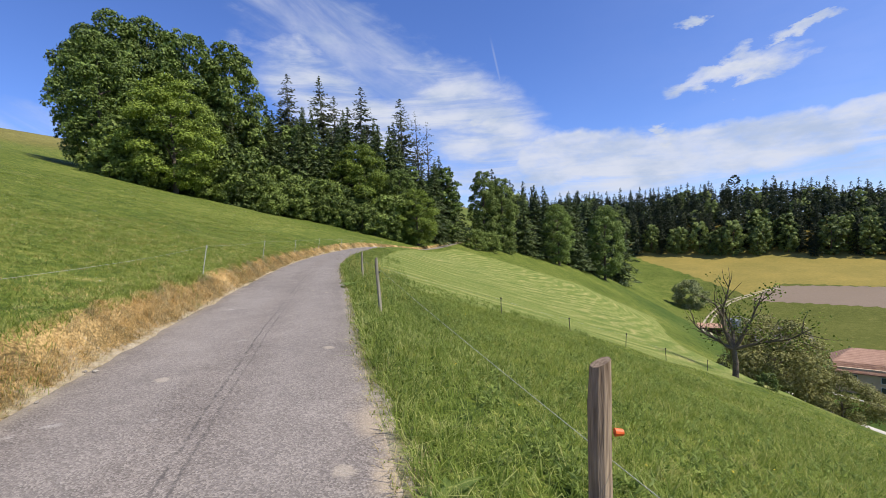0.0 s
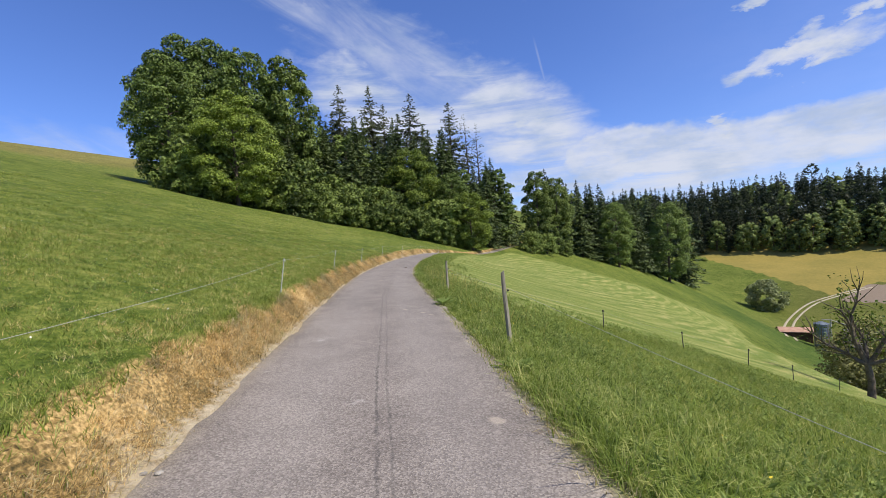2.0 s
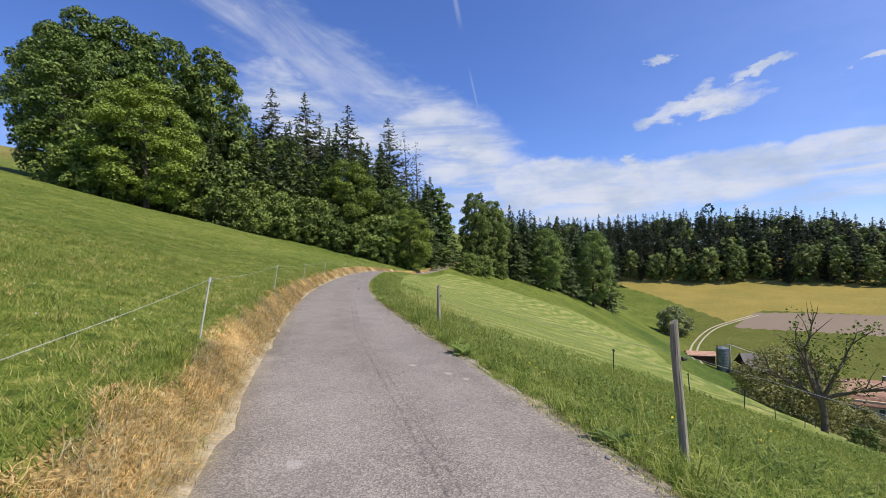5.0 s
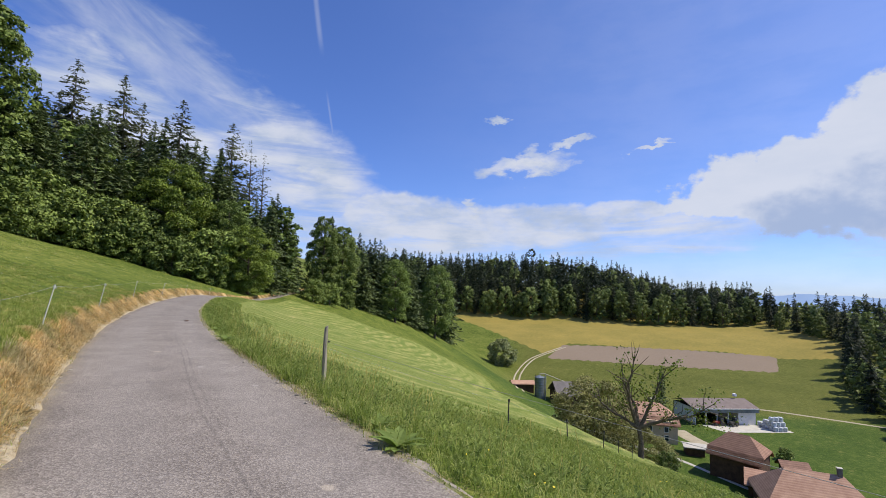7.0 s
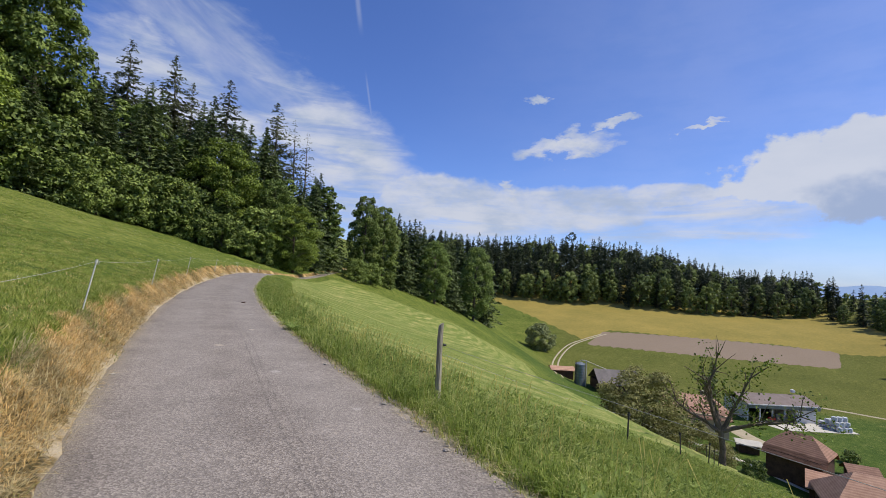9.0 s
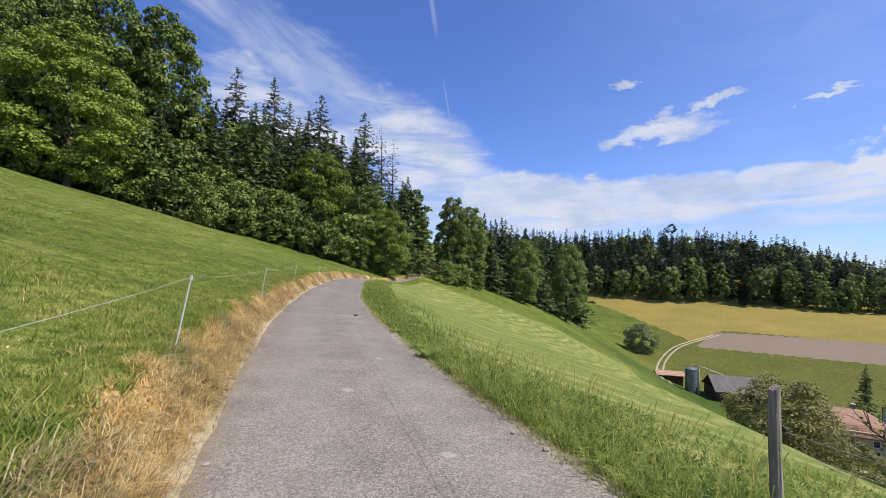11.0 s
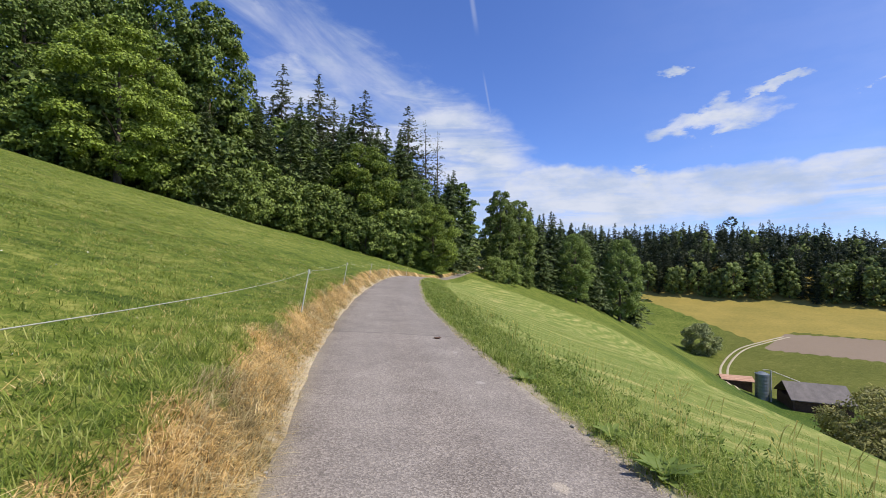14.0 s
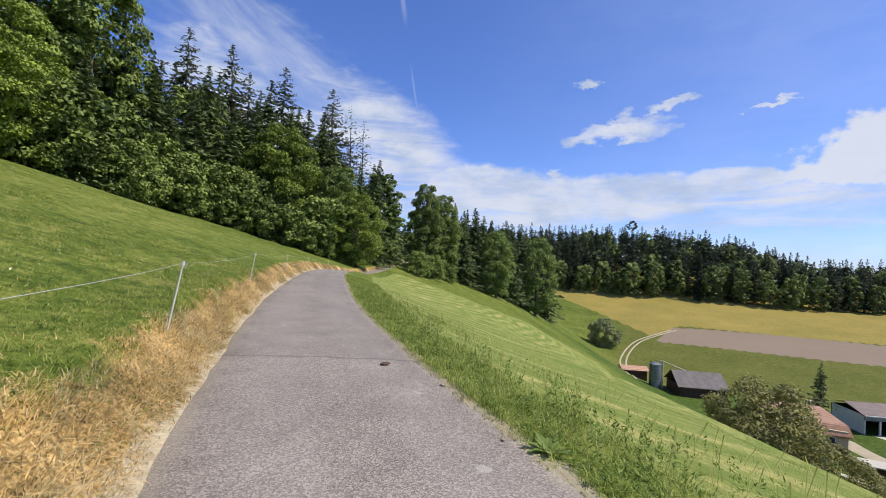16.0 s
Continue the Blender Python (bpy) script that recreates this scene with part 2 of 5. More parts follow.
def ground_material():
    """Meadow, dead roadside grass, mown swathes, ripe field and tilled strip, by the fields' own outlines."""
    m, g = material("ground")
    tc = g.tree.nodes.new("ShaderNodeTexCoord").outputs["Object"]
    def attr(n):
        a = g.tree.nodes.new("ShaderNodeAttribute")
        a.attribute_name = n
        return a.outputs["Fac"]
    lat, yellow, tilled, mown, lush, valley = attr("lat"), attr("ripe"), attr("tilled"), attr("mown"), attr("lush"), attr("valley")
    big, mid, fine = g.noise(tc, 0.06, 4.0), g.noise(tc, 0.7, 5.0, 0.6), g.noise(tc, 9.0, 5.0, 0.65)
    tuft = g.noise(tc, 30.0, 3.0, 0.6)
    k = g.math("ADD", g.math("MULTIPLY", mid, 0.4), g.math("ADD", g.math("MULTIPLY", fine, 0.3), g.math("MULTIPLY", big, 0.3)))
    mott = g.noise(tc, 3.2, 5.0, 0.7)
    k = g.math("ADD", g.math("MULTIPLY", k, 0.44), g.math("ADD", g.math("MULTIPLY", tuft, 0.22), g.math("MULTIPLY", mott, 0.34)))
    meadow = g.ramp(k, [(0.41, (0.018, 0.040, 0.006)), (0.5, (0.094, 0.130, 0.019)), (0.58, (0.245, 0.245, 0.062))])
    deep = g.ramp(k, [(0.39, (0.014, 0.036, 0.006)), (0.5, (0.046, 0.085, 0.013)), (0.60, (0.105, 0.135, 0.03))])
    meadow = g.mix(g.math("MULTIPLY", lush, 0.85), meadow, deep)
    olive = g.ramp(k, [(0.39, (0.045, 0.058, 0.012)), (0.5, (0.098, 0.112, 0.022)), (0.60, (0.165, 0.160, 0.046))])
    meadow = g.mix(valley, meadow, olive)
    # dry, grazed-off patches
    dry = g.math("MULTIPLY", g.step(g.noise(tc, 0.45, 6.0, 0.7), 0.56, 0.70), g.step(g.noise(tc, 14.0, 3.0, 0.7), 0.42, 0.58))
    meadow = g.mix(g.math("MULTIPLY", dry, 0.55), meadow, (0.34, 0.28, 0.10, 1))
    # dry turf along the crest
    crest = g.math("SUBTRACT", 1.0, g.step(g.math("ADD", lat, g.math("MULTIPLY", big, 30.0)), -92.0, -66.0))
    meadow = g.mix(g.math("MULTIPLY", crest, 0.6), meadow, g.ramp(k, [(0.41, (0.11, 0.09, 0.03)), (0.58, (0.30, 0.235, 0.08))]))
    # cut swathes follow the contour
    place = g.add("ShaderNodeSeparateXYZ", Vector=tc)
    turn = g.math("MULTIPLY", g.math("SUBTRACT", g.noise(tc, 0.12, 3.0, 0.5), 0.5), 3.0)
    far = g.math("ADD", g.math("MULTIPLY", mown, 120.0), turn)
    row = g.math("PINGPONG", g.math("DIVIDE", far, 1.9), 0.5)
    swathe = g.add("ShaderNodeCombineXYZ", X=g.math("MULTIPLY", far, 1.3), Y=g.math("MULTIPLY", place.outputs[1], 0.2), Z=0.0).outputs[0]
    lines = g.math("ADD", g.math("MULTIPLY", row, 0.36), g.math("MULTIPLY", g.noise(swathe, 0.9, 5.0, 0.65, 0.3), 0.80))
    straws = g.noise(tc, 5.5, 5.0, 0.75)
    sw = g.math("ADD", g.math("MULTIPLY", lines, 0.55), g.math("MULTIPLY", straws, 0.45))
    hay = g.ramp(sw, [(0.33, (0.080, 0.125, 0.024)), (0.49, (0.155, 0.195, 0.045)), (0.64, (0.40, 0.35, 0.14))])
    col = g.mix(g.step(mown, 0.02, 0.06), meadow, hay)
    ripe = g.ramp(g.math("ADD", g.math("MULTIPLY", big, 0.5), g.math("MULTIPLY", mid, 0.5)), [(0.3, (0.185, 0.165, 0.042)), (0.7, (0.32, 0.245, 0.065))])
    col = g.mix(g.step(yellow, 0.4, 0.6), col, ripe)
    soil = g.ramp(k, [(0.3, (0.185, 0.142, 0.102)), (0.7, (0.265, 0.21, 0.158))])
    col = g.mix(g.step(tilled, 0.45, 0.55), col, soil)
    # dead strip above the road, bare fringe at both edges
    edge = g.math("ADD", lat, g.math("MULTIPLY", g.math("SUBTRACT", mid, 0.5), 0.9))
    edge = g.math("ADD", edge, g.math("MULTIPLY", g.math("SUBTRACT", fine, 0.5), 0.5))
    dead = g.math("MULTIPLY", g.step(edge, -2.26, -2.06), g.math("SUBTRACT", 1.0, g.step(lat, -1.3, -1.1)))
    straw = g.ramp(g.math("ADD", g.math("MULTIPLY", mid, 0.5), g.math("MULTIPLY", tuft, 0.5)), [(0.38, (0.06, 0.048, 0.02)), (0.50, (0.24, 0.16, 0.06)), (0.62, (0.58, 0.40, 0.17))])
    col = g.mix(dead, col, straw)
    fringe = g.math("MULTIPLY", g.step(edge, -1.80, -1.62), g.math("SUBTRACT", 1.0, g.step(edge, 1.42, 1.70)))
    grit = g.ramp(fine, [(0.3, (0.30, 0.25, 0.17)), (0.7, (0.48, 0.42, 0.31))])
    col = g.mix(g.math("MULTIPLY", fringe, 0.85), col, grit)
    finish(g, col, 0.9, g.math("ADD", g.math("MULTIPLY", fine, 0.6), g.math("MULTIPLY", tuft, 0.4)), 0.7, 0.06, spec=0.1)
    return m


def asphalt_material():
    """Pale worn asphalt: aggregate, patches, a dark crack along it."""
    m, g = material("worn_asphalt")
    tc = g.tree.nodes.new("ShaderNodeTexCoord").outputs["Object"]
    a = g.tree.nodes.new("ShaderNodeAttribute")
    a.attribute_name = "lat"
    b = g.tree.nodes.new("ShaderNodeAttribute")
    b.attribute_name = "along"
    lat, along = a.outputs["Fac"], b.outputs["Fac"]
    big, mid, stone = g.noise(tc, 0.35, 4.0), g.noise(tc, 2.2, 5.0, 0.6), g.noise(tc, 85.0, 3.0, 0.7)
    v = g.tree.nodes.new("ShaderNodeTexVoronoi")
    g.put(v, "Vector", tc)
    g.put(v, "Scale", 80.0)
    grain = g.add("ShaderNodeSeparateColor", Color=v.outputs["Color"]).outputs[0]
    k = g.math("ADD", g.math("MULTIPLY", big, 0.20), g.math("ADD", g.math("MULTIPLY", mid, 0.22), g.math("ADD", g.math("MULTIPLY", stone, 0.33), g.math("MULTIPLY", grain, 0.25))))
    col = g.ramp(k, [(0.32, (0.112, 0.095, 0.083)), (0.5, (0.212, 0.184, 0.160)), (0.66, (0.345, 0.303, 0.262))])
    # paler, rubbed wheel tracks
    wheel = g.math("SUBTRACT", 1.0, g.step(g.math("ABSOLUTE", g.math("SUBTRACT", g.math("ABSOLUTE", lat), 0.75)), 0.15, 0.6))
    col = g.mix(g.math("MULTIPLY", wheel, 0.10), col, (0.36, 0.335, 0.31, 1))
    # tar seam wandering near the middle
    wob = g.math("SUBTRACT", lat, g.math("MULTIPLY", g.step(along, 13.5, 20.0), 0.32))
    wob = g.math("ADD", wob, g.math("MULTIPLY", g.math("SUBTRACT", g.noise(tc, 0.8, 3.0), 0.5), 0.10))
    seam_x = g.math("ADD", wob, g.math("MULTIPLY", g.math("SUBTRACT", g.noise(tc, 9.0, 4.0, 0.7), 0.5), 0.09))
    broken = g.step(g.noise(tc, 6.5, 4.0, 0.7), 0.36, 0.58)
    fade = g.math("SUBTRACT", 1.0, g.math("ADD", g.math("MULTIPLY", g.step(along, 6.0, 13.0), 0.45), g.math("MULTIPLY", g.step(along, 18.0, 23.0), 0.55)))
    for x0, wide, depth in ((0.05, 0.024, 0.50), (0.16, 0.020, 0.40)):
        d = g.math("ABSOLUTE", g.math("SUBTRACT", seam_x, x0))
        line = g.math("MULTIPLY", g.math("SUBTRACT", 1.0, g.step(d, 0.004, wide)), g.math("ADD", 0.08, g.math("MULTIPLY", broken, depth)))
        col = g.mix(g.math("MULTIPLY", line, fade), col, (0.045, 0.042, 0.040, 1))
    # worn pale spots, each where it lies
    spot = None
    for y0, x0, r0 in ((5.24, -0.63, 0.10), (6.46, 1.11, 0.09), (3.58, 1.17, 0.10), (3.53, 1.62, 0.08), (18.5, -0.13, 0.10), (20.1, 0.65, 0.09), (12.0, 0.61, 0.07), (11.6, 0.98, 0.08), (11.35, 1.13, 0.07)):
        dy = g.math("SUBTRACT", along, y0)
        dx = g.math("SUBTRACT", lat, x0)
        d = g.math("SQRT", g.math("ADD", g.math("MULTIPLY", dy, dy), g.math("MULTIPLY", dx, dx)))
        d = g.math("ADD", d, g.math("MULTIPLY", g.math("SUBTRACT", g.noise(tc, 14.0, 4.0, 0.7), 0.5), 0.10))
        one = g.math("SUBTRACT", 1.0, g.step(d, r0 * 0.45, r0))
        spot = one if spot is None else g.math("MAXIMUM", spot, one)
    col = g.mix(g.math("MULTIPLY", spot, 0.45), col, (0.50, 0.43, 0.33, 1))
    # pale lime scabs
    scab = g.step(g.noise(tc, 3.4, 3.0, 0.5), 0.70, 0.75)
    col = g.mix(g.math("MULTIPLY", scab, 0.4), col, (0.46, 0.43, 0.39, 1))
    # joint across the road, older surface beyond it
    joint = g.math("ADD", along, g.math("MULTIPLY", g.math("SUBTRACT", g.noise(tc, 3.0, 4.0), 0.5), 0.25))
    col = g.mix(g.math("MULTIPLY", g.step(joint, 25.1, 25.2), 0.16), col, (0.15, 0.135, 0.12, 1))
    jl = g.math("SUBTRACT", 1.0, g.step(g.math("ABSOLUTE", g.math("SUBTRACT", joint, 25.15)), 0.01, 0.05))
    col = g.mix(g.math("MULTIPLY", jl, 0.4), col, (0.05, 0.046, 0.042, 1))
    # sandy washed-out place at the lower edge
    sand = g.math("MULTIPLY", g.math("MULTIPLY", g.step(along, 2.8, 3.5), g.math("SUBTRACT", 1.0, g.step(along, 4.2, 5.0))), g.step(g.math("ADD", lat, g.math("MULTIPLY", mid, 0.6)), 1.55, 1.8))
    col = g.mix(g.math("MULTIPLY", sand, 0.65), col, (0.44, 0.35, 0.24, 1))
    # dusty margins
    side = g.step(g.math("ADD", g.math("ABSOLUTE", lat), g.math("MULTIPLY", mid, 0.35)), 1.52, 1.85)
    col = g.mix(g.math("MULTIPLY", side, 0.6), col, (0.40, 0.35, 0.27, 1))
    finish(g, col, 0.85, g.math("ADD", v.outputs["Distance"], g.math("MULTIPLY", mid, 0.5)), 0.45, 0.008, spec=0.3)
    return m


def roof_material(name, a, b):
    """Old clay tiles: weathered tones in courses along the slope."""
    m, g = material(name)
    tc = g.tree.nodes.new("ShaderNodeTexCoord").outputs["Object"]
    sep = g.add("ShaderNodeSeparateXYZ", Vector=tc)
    n, f = g.noise(tc, 0.7, 5.0, 0.6), g.noise(tc, 6.0, 3.0, 0.6)
    course = g.math("PINGPONG", g.math("MULTIPLY", sep.outputs[2], 3.2), 0.5)
    k = g.math("ADD", g.math("MULTIPLY", n, 0.55), g.math("ADD", g.math("MULTIPLY", f, 0.3), g.math("MULTIPLY", course, 0.35)))
    finish(g, g.ramp(k, [(0.3, a), (0.75, b)]), 0.85, course, 0.6, 0.05, spec=0.2)
    return m


MAT = {
    "ground": ground_material(),
    "asphalt": asphalt_material(),
    "leaf_beech": leaf_material("leaf_beech", (0.022, 0.043, 0.009), (0.227, 0.309, 0.069), 0.16),
    "leaf_maple": leaf_material("leaf_maple", (0.041, 0.073, 0.008), (0.315, 0.403, 0.061), 0.2),
    "leaf_hazel": leaf_material("leaf_hazel", (0.030, 0.055, 0.011), (0.240, 0.310, 0.068), 0.16),
    "needle": leaf_material("needle", (0.029, 0.047, 0.018), (0.151, 0.199, 0.064), 0.12),
    "needle_grey": leaf_material("needle_grey", (0.043, 0.053, 0.026), (0.173, 0.191, 0.091), 0.25),
    "leaf_plum": leaf_material("leaf_plum", (0.078, 0.084, 0.026), (0.301, 0.288, 0.097), 0.25),
    "leaf_bush": leaf_material("leaf_bush", (0.118, 0.150, 0.058), (0.419, 0.447, 0.193), 0.2),
    "leaf_far": leaf_material("leaf_far", (0.042, 0.067, 0.020), (0.268, 0.333, 0.090), 0.25),
    "needle_far": leaf_material("needle_far", (0.013, 0.022, 0.011), (0.056, 0.074, 0.031), 0.2),
    "bark": surface("bark", (0.06, 0.045, 0.032), (0.17, 0.135, 0.10), 3.0, 0.9, 0.8, 14.0, distance=0.03),
    "bark_dead": surface("bark_dead", (0.055, 0.042, 0.030), (0.20, 0.16, 0.115), 3.0, 0.9, 0.8, 14.0, distance=0.03),
    "post_wood": surface("post_wood", (0.12, 0.075, 0.045), (0.50, 0.38, 0.26), 9.0, 0.85, 0.9, 70.0, along=0.07),
    "post_grey": surface("post_grey", (0.13, 0.115, 0.085), (0.42, 0.38, 0.29), 9.0, 0.85, 0.8, 70.0, along=0.07),
    "post_plastic": surface("post_plastic", (0.34, 0.35, 0.32), (0.52, 0.53, 0.49), 8.0, 0.5, 0.1, 60.0),
    "post_dark": surface("post_dark", (0.03, 0.03, 0.028), (0.09, 0.085, 0.075), 8.0, 0.7, 0.3, 60.0),
    "wire": surface("wire", (0.30, 0.31, 0.27), (0.46, 0.47, 0.42), 20.0, 0.5, 0.1, 90.0),
    "tile_red": roof_material("tile_red", (0.30, 0.165, 0.115), (0.56, 0.36, 0.26)),
    "tile_brown": roof_material("tile_brown", (0.16, 0.09, 0.066), (0.36, 0.22, 0.16)),
    "roof_grey": surface("roof_grey", (0.10, 0.09, 0.088), (0.19, 0.17, 0.165), 0.6, 0.8, 0.2, 8.0),
    "roof_dull": surface("roof_dull", (0.135, 0.108, 0.098), (0.225, 0.18, 0.165), 0.6, 0.8, 0.2, 8.0),
    "plaster": surface("plaster", (0.44, 0.33, 0.22), (0.58, 0.45, 0.31), 0.8, 0.9, 0.2, 12.0),
    "white_wall": surface("white_wall", (0.60, 0.60, 0.60), (0.78, 0.78, 0.76), 0.8, 0.8, 0.1, 12.0),
    "dark_timber": surface("dark_timber", (0.045, 0.026, 0.020), (0.12, 0.07, 0.05), 1.2, 0.85, 0.4, 9.0),
    # near-black that paints the shade inside the open hall
    "inside_shade": surface("inside_shade", (0.02, 0.02, 0.022), (0.05, 0.05, 0.052), 1.0, 0.9, 0.1, 8.0),
    "concrete": surface("concrete", (0.40, 0.38, 0.33), (0.56, 0.53, 0.47), 0.7, 0.9, 0.2, 10.0),
    "gravel": surface("gravel", (0.28, 0.24, 0.165), (0.42, 0.37, 0.27), 0.5, 0.95, 0.4, 6.0),
    "steel": surface("steel", (0.15, 0.175, 0.19), (0.27, 0.30, 0.32), 0.8, 0.45, 0.1, 14.0, 0.5),
    "film_white": surface("film_white", (0.42, 0.45, 0.49), (0.68, 0.70, 0.73), 1.5, 0.45, 0.3, 6.0),
    "machine_red": surface("machine_red", (0.25, 0.03, 0.02), (0.40, 0.06, 0.04), 2.0, 0.5, 0.1, 10.0),
    "glass_dark": surface("glass_dark", (0.03, 0.035, 0.04), (0.06, 0.07, 0.08), 1.0, 0.1, 0.0, 10.0, 0.0, 0.6),
    # pale blue is distance haze put into the ridge's base colour
    "mountain": surface("mountain", (0.23, 0.33, 0.50), (0.27, 0.38, 0.55), 0.002, 1.0, 0.0, 0.01, 0.0, 0.0),
    "grass_tall": grass_material("grass_tall", [(0.15, (0.085, 0.135, 0.022)), (0.5, (0.255, 0.330, 0.062)), (0.80, (0.54, 0.54, 0.20))]),
    "grass_short": grass_material("grass_short", [(0.15, (0.080, 0.130, 0.018)), (0.5, (0.245, 0.310, 0.052)), (0.82, (0.52, 0.50, 0.17))]),
    "straw": grass_material("straw", [(0.15, (0.36, 0.24, 0.09)), (0.48, (0.72, 0.50, 0.20)), (0.82, (0.92, 0.76, 0.45))], 0.35),
    "seed": grass_material("seed", [(0.2, (0.34, 0.33, 0.07)), (0.8, (0.70, 0.58, 0.20))], 0.6),
    "stubble": grass_material("stubble", [(0.15, (0.09, 0.14, 0.024)), (0.5, (0.22, 0.27, 0.055)), (0.84, (0.46, 0.43, 0.16))]),
    "haulm": grass_material("haulm", [(0.15, (0.20, 0.15, 0.07)), (0.5, (0.44, 0.36, 0.18)), (0.85, (0.70, 0.62, 0.38))], 0.35),
    "weed": leaf_material("weed", (0.108, 0.162, 0.031), (0.378, 0.459, 0.115), 0.5),
    "dock": leaf_material("dock", (0.16, 0.24, 0.05), (0.36, 0.44, 0.13), 0.5),
    "clover": surface("clover_white", (0.62, 0.62, 0.54), (0.80, 0.80, 0.72), 3.0, 0.8, 0.0),
    "buttercup": surface("buttercup_yellow", (0.70, 0.50, 0.03), (0.82, 0.62, 0.05), 3.0, 0.6, 0.0),
    "stone": surface("stone", (0.20, 0.18, 0.155), (0.40, 0.37, 0.32), 8.0, 0.9, 0.4, 40.0),
    "orange": surface("orange_plastic", (0.62, 0.09, 0.015), (0.78, 0.15, 0.03), 20.0, 0.4, 0.1, 90.0),
}


# ---- terrain ----
CENTRE = [(-60, 17.0), (-20, 5.4), (-10, 2.5), (0, -0.40), (3.3, -1.37), (6.4, -2.27), (9.5, -3.09), (12.2, -3.80), (14.5, -4.40), (18.4, -5.37), (22.2, -6.16), (26, -6.75),
          (30.5, -7.25), (37, -7.60), (44, -7.75), (60, -7.0), (90, -2.8), (107, 1.0), (160, 14.0), (300, 52.0), (4000, 1040.0)]
WIDTH = [(-60, 1.0), (5, 0.985), (9.5, 0.96), (14.5, 0.91), (18.3, 0.855), (22, 0.80), (26, 0.755), (30, 0.72), (40, 0.69), (4000, 0.69)]
LEVEL = [(-60, -0.9), (0, 0.03), (10, 0.20), (20, 0.39), (30, 0.56), (40, 0.68), (48, 0.66), (60, 0.30), (80, -0.70), (95, -0.75), (107, -0.4), (160, 1.0), (4000, 1.0)]


def smooth_curve(points):
    """A smooth curve through points, as a table."""
    p = np.array(points, float)
    m = np.gradient(p[:, 1], p[:, 0])
    def f(t):
        t = np.clip(np.asarray(t, float), p[0, 0], p[-1, 0])
        i = np.clip(np.searchsorted(p[:, 0], t) - 1, 0, len(p) - 2)
        h = p[i + 1, 0] - p[i, 0]
        u = (t - p[i, 0]) / h
        return ((2 * u**3 - 3 * u**2 + 1) * p[i, 1] + (u**3 - 2 * u**2 + u) * h * m[i] + (3 * u**2 - 2 * u**3) * p[i + 1, 1] + (u**3 - u**2) * h * m[i + 1])
    return f


centre_x, level_z, narrow = smooth_curve(CENTRE), smooth_curve(LEVEL), smooth_curve(WIDTH)
ROAD_L, ROAD_R = -1.60, 1.55


def sstep(x, lo, hi):
    u = np.clip((x - lo) / (hi - lo), 0, 1)
    return u * u * (3 - 2 * u)


def beside(y, s):
    """The x of a place s metres beside the middle of a full-width road, drawn in where the road narrows."""
    return centre_x(y) + s - np.clip(s, -1.6, 1.55) * (1 - narrow(y))


def soft_max(a, b, k):
    return np.logaddexp(a / k, b / k) * k


def bumps(x, y):
    return (np.sin(x * 0.31 + 1.3) * np.sin(y * 0.27 + 0.4) + 0.5 * np.sin(x * 0.83 + y * 0.61) + 0.35 * np.sin(x * 1.7 - y * 1.3 + 2.0))


def along_across(x, y):
    """Axes of the valley: away from the walker, and across to the right."""
    a = radians(35)
    return (x + 4) * math.sin(a) + (y - 10) * math.cos(a), (x + 4) * math.cos(a) - (y - 10) * math.sin(a)


def height(x, y):
    """The ground's height."""
    x, y = np.asarray(x, float), np.asarray(y, float)
    s = x - centre_x(y)
    z0 = level_z(y)
    left = np.maximum(-s - 1.60 * narrow(y) - 0.02, 0)
    right = np.maximum(s - 1.55 * narrow(y), 0)
    up = 0.50 * sstep(left, 0.0, 0.60) + 0.10 * np.minimum(left, 1.4) + 0.287 * np.maximum(left - 1.4, 0)
    up = np.where(up > 32, 32 + 30 * (1 - np.exp(-(up - 32) / 30)), up)
    down = 0.22 * np.minimum(right, 1.0) + 0.338 * np.maximum(right - 1.0, 0) + 0.05 * np.maximum(right - 11, 0) + 0.14 * np.maximum(right - 30, 0)
    cross = -0.026 * np.clip(s, -1.5, 1.5)
    away = np.clip((np.abs(s) - 2.2) / 6, 0, 1)
    hill = z0 + cross + up - down + bumps(x, y) * 0.06 * away
    hill = np.maximum(hill, -140)
    u, w = along_across(x, y)
    floor = -39.0 + 16.0 * sstep(u, 190, 350) + 34 * sstep(u, 335, 455) * (1 - 0.7 * sstep(w, 20, 170)) + 10 * sstep(-w, 60, 300) + 8 * sstep(w, 128, 230) - 90 * sstep(w, 240, 520)
    floor = floor + 0.3 * np.sin(x * 0.05) * np.sin(y * 0.04)
    floor = floor - 90 * sstep(u, 470, 900)
    return soft_max(hill, floor, 1.6)


def z_at(x, y):
    return float(height(x, y))


def mesh_from(name, verts, faces, mats=(), smooth=False):
    """A mesh from arrays; faces all have the same number of corners."""
    verts, faces = np.asarray(verts, np.float32), np.asarray(faces, np.int32)
    me = bpy.data.meshes.new(name)
    me.vertices.add(len(verts))
    me.vertices.foreach_set("co", verts.ravel())
    k = faces.shape[1]
    me.loops.add(faces.size)
    me.loops.foreach_set("vertex_index", faces.ravel())
    me.polygons.add(len(faces))
    me.polygons.foreach_set("loop_start", np.arange(len(faces), dtype=np.int32) * k)
    me.polygons.foreach_set("loop_total", np.full(len(faces), k, np.int32))
    me.polygons.foreach_set("use_smooth", np.full(len(faces), smooth))
    for m in mats:
        me.materials.append(m)
    me.update(calc_edges=True)
    return me


def attribute(me, name, values):
    a = me.attributes.new(name, "FLOAT", "POINT")
    a.data.foreach_set("value", np.asarray(values, np.float32).ravel())


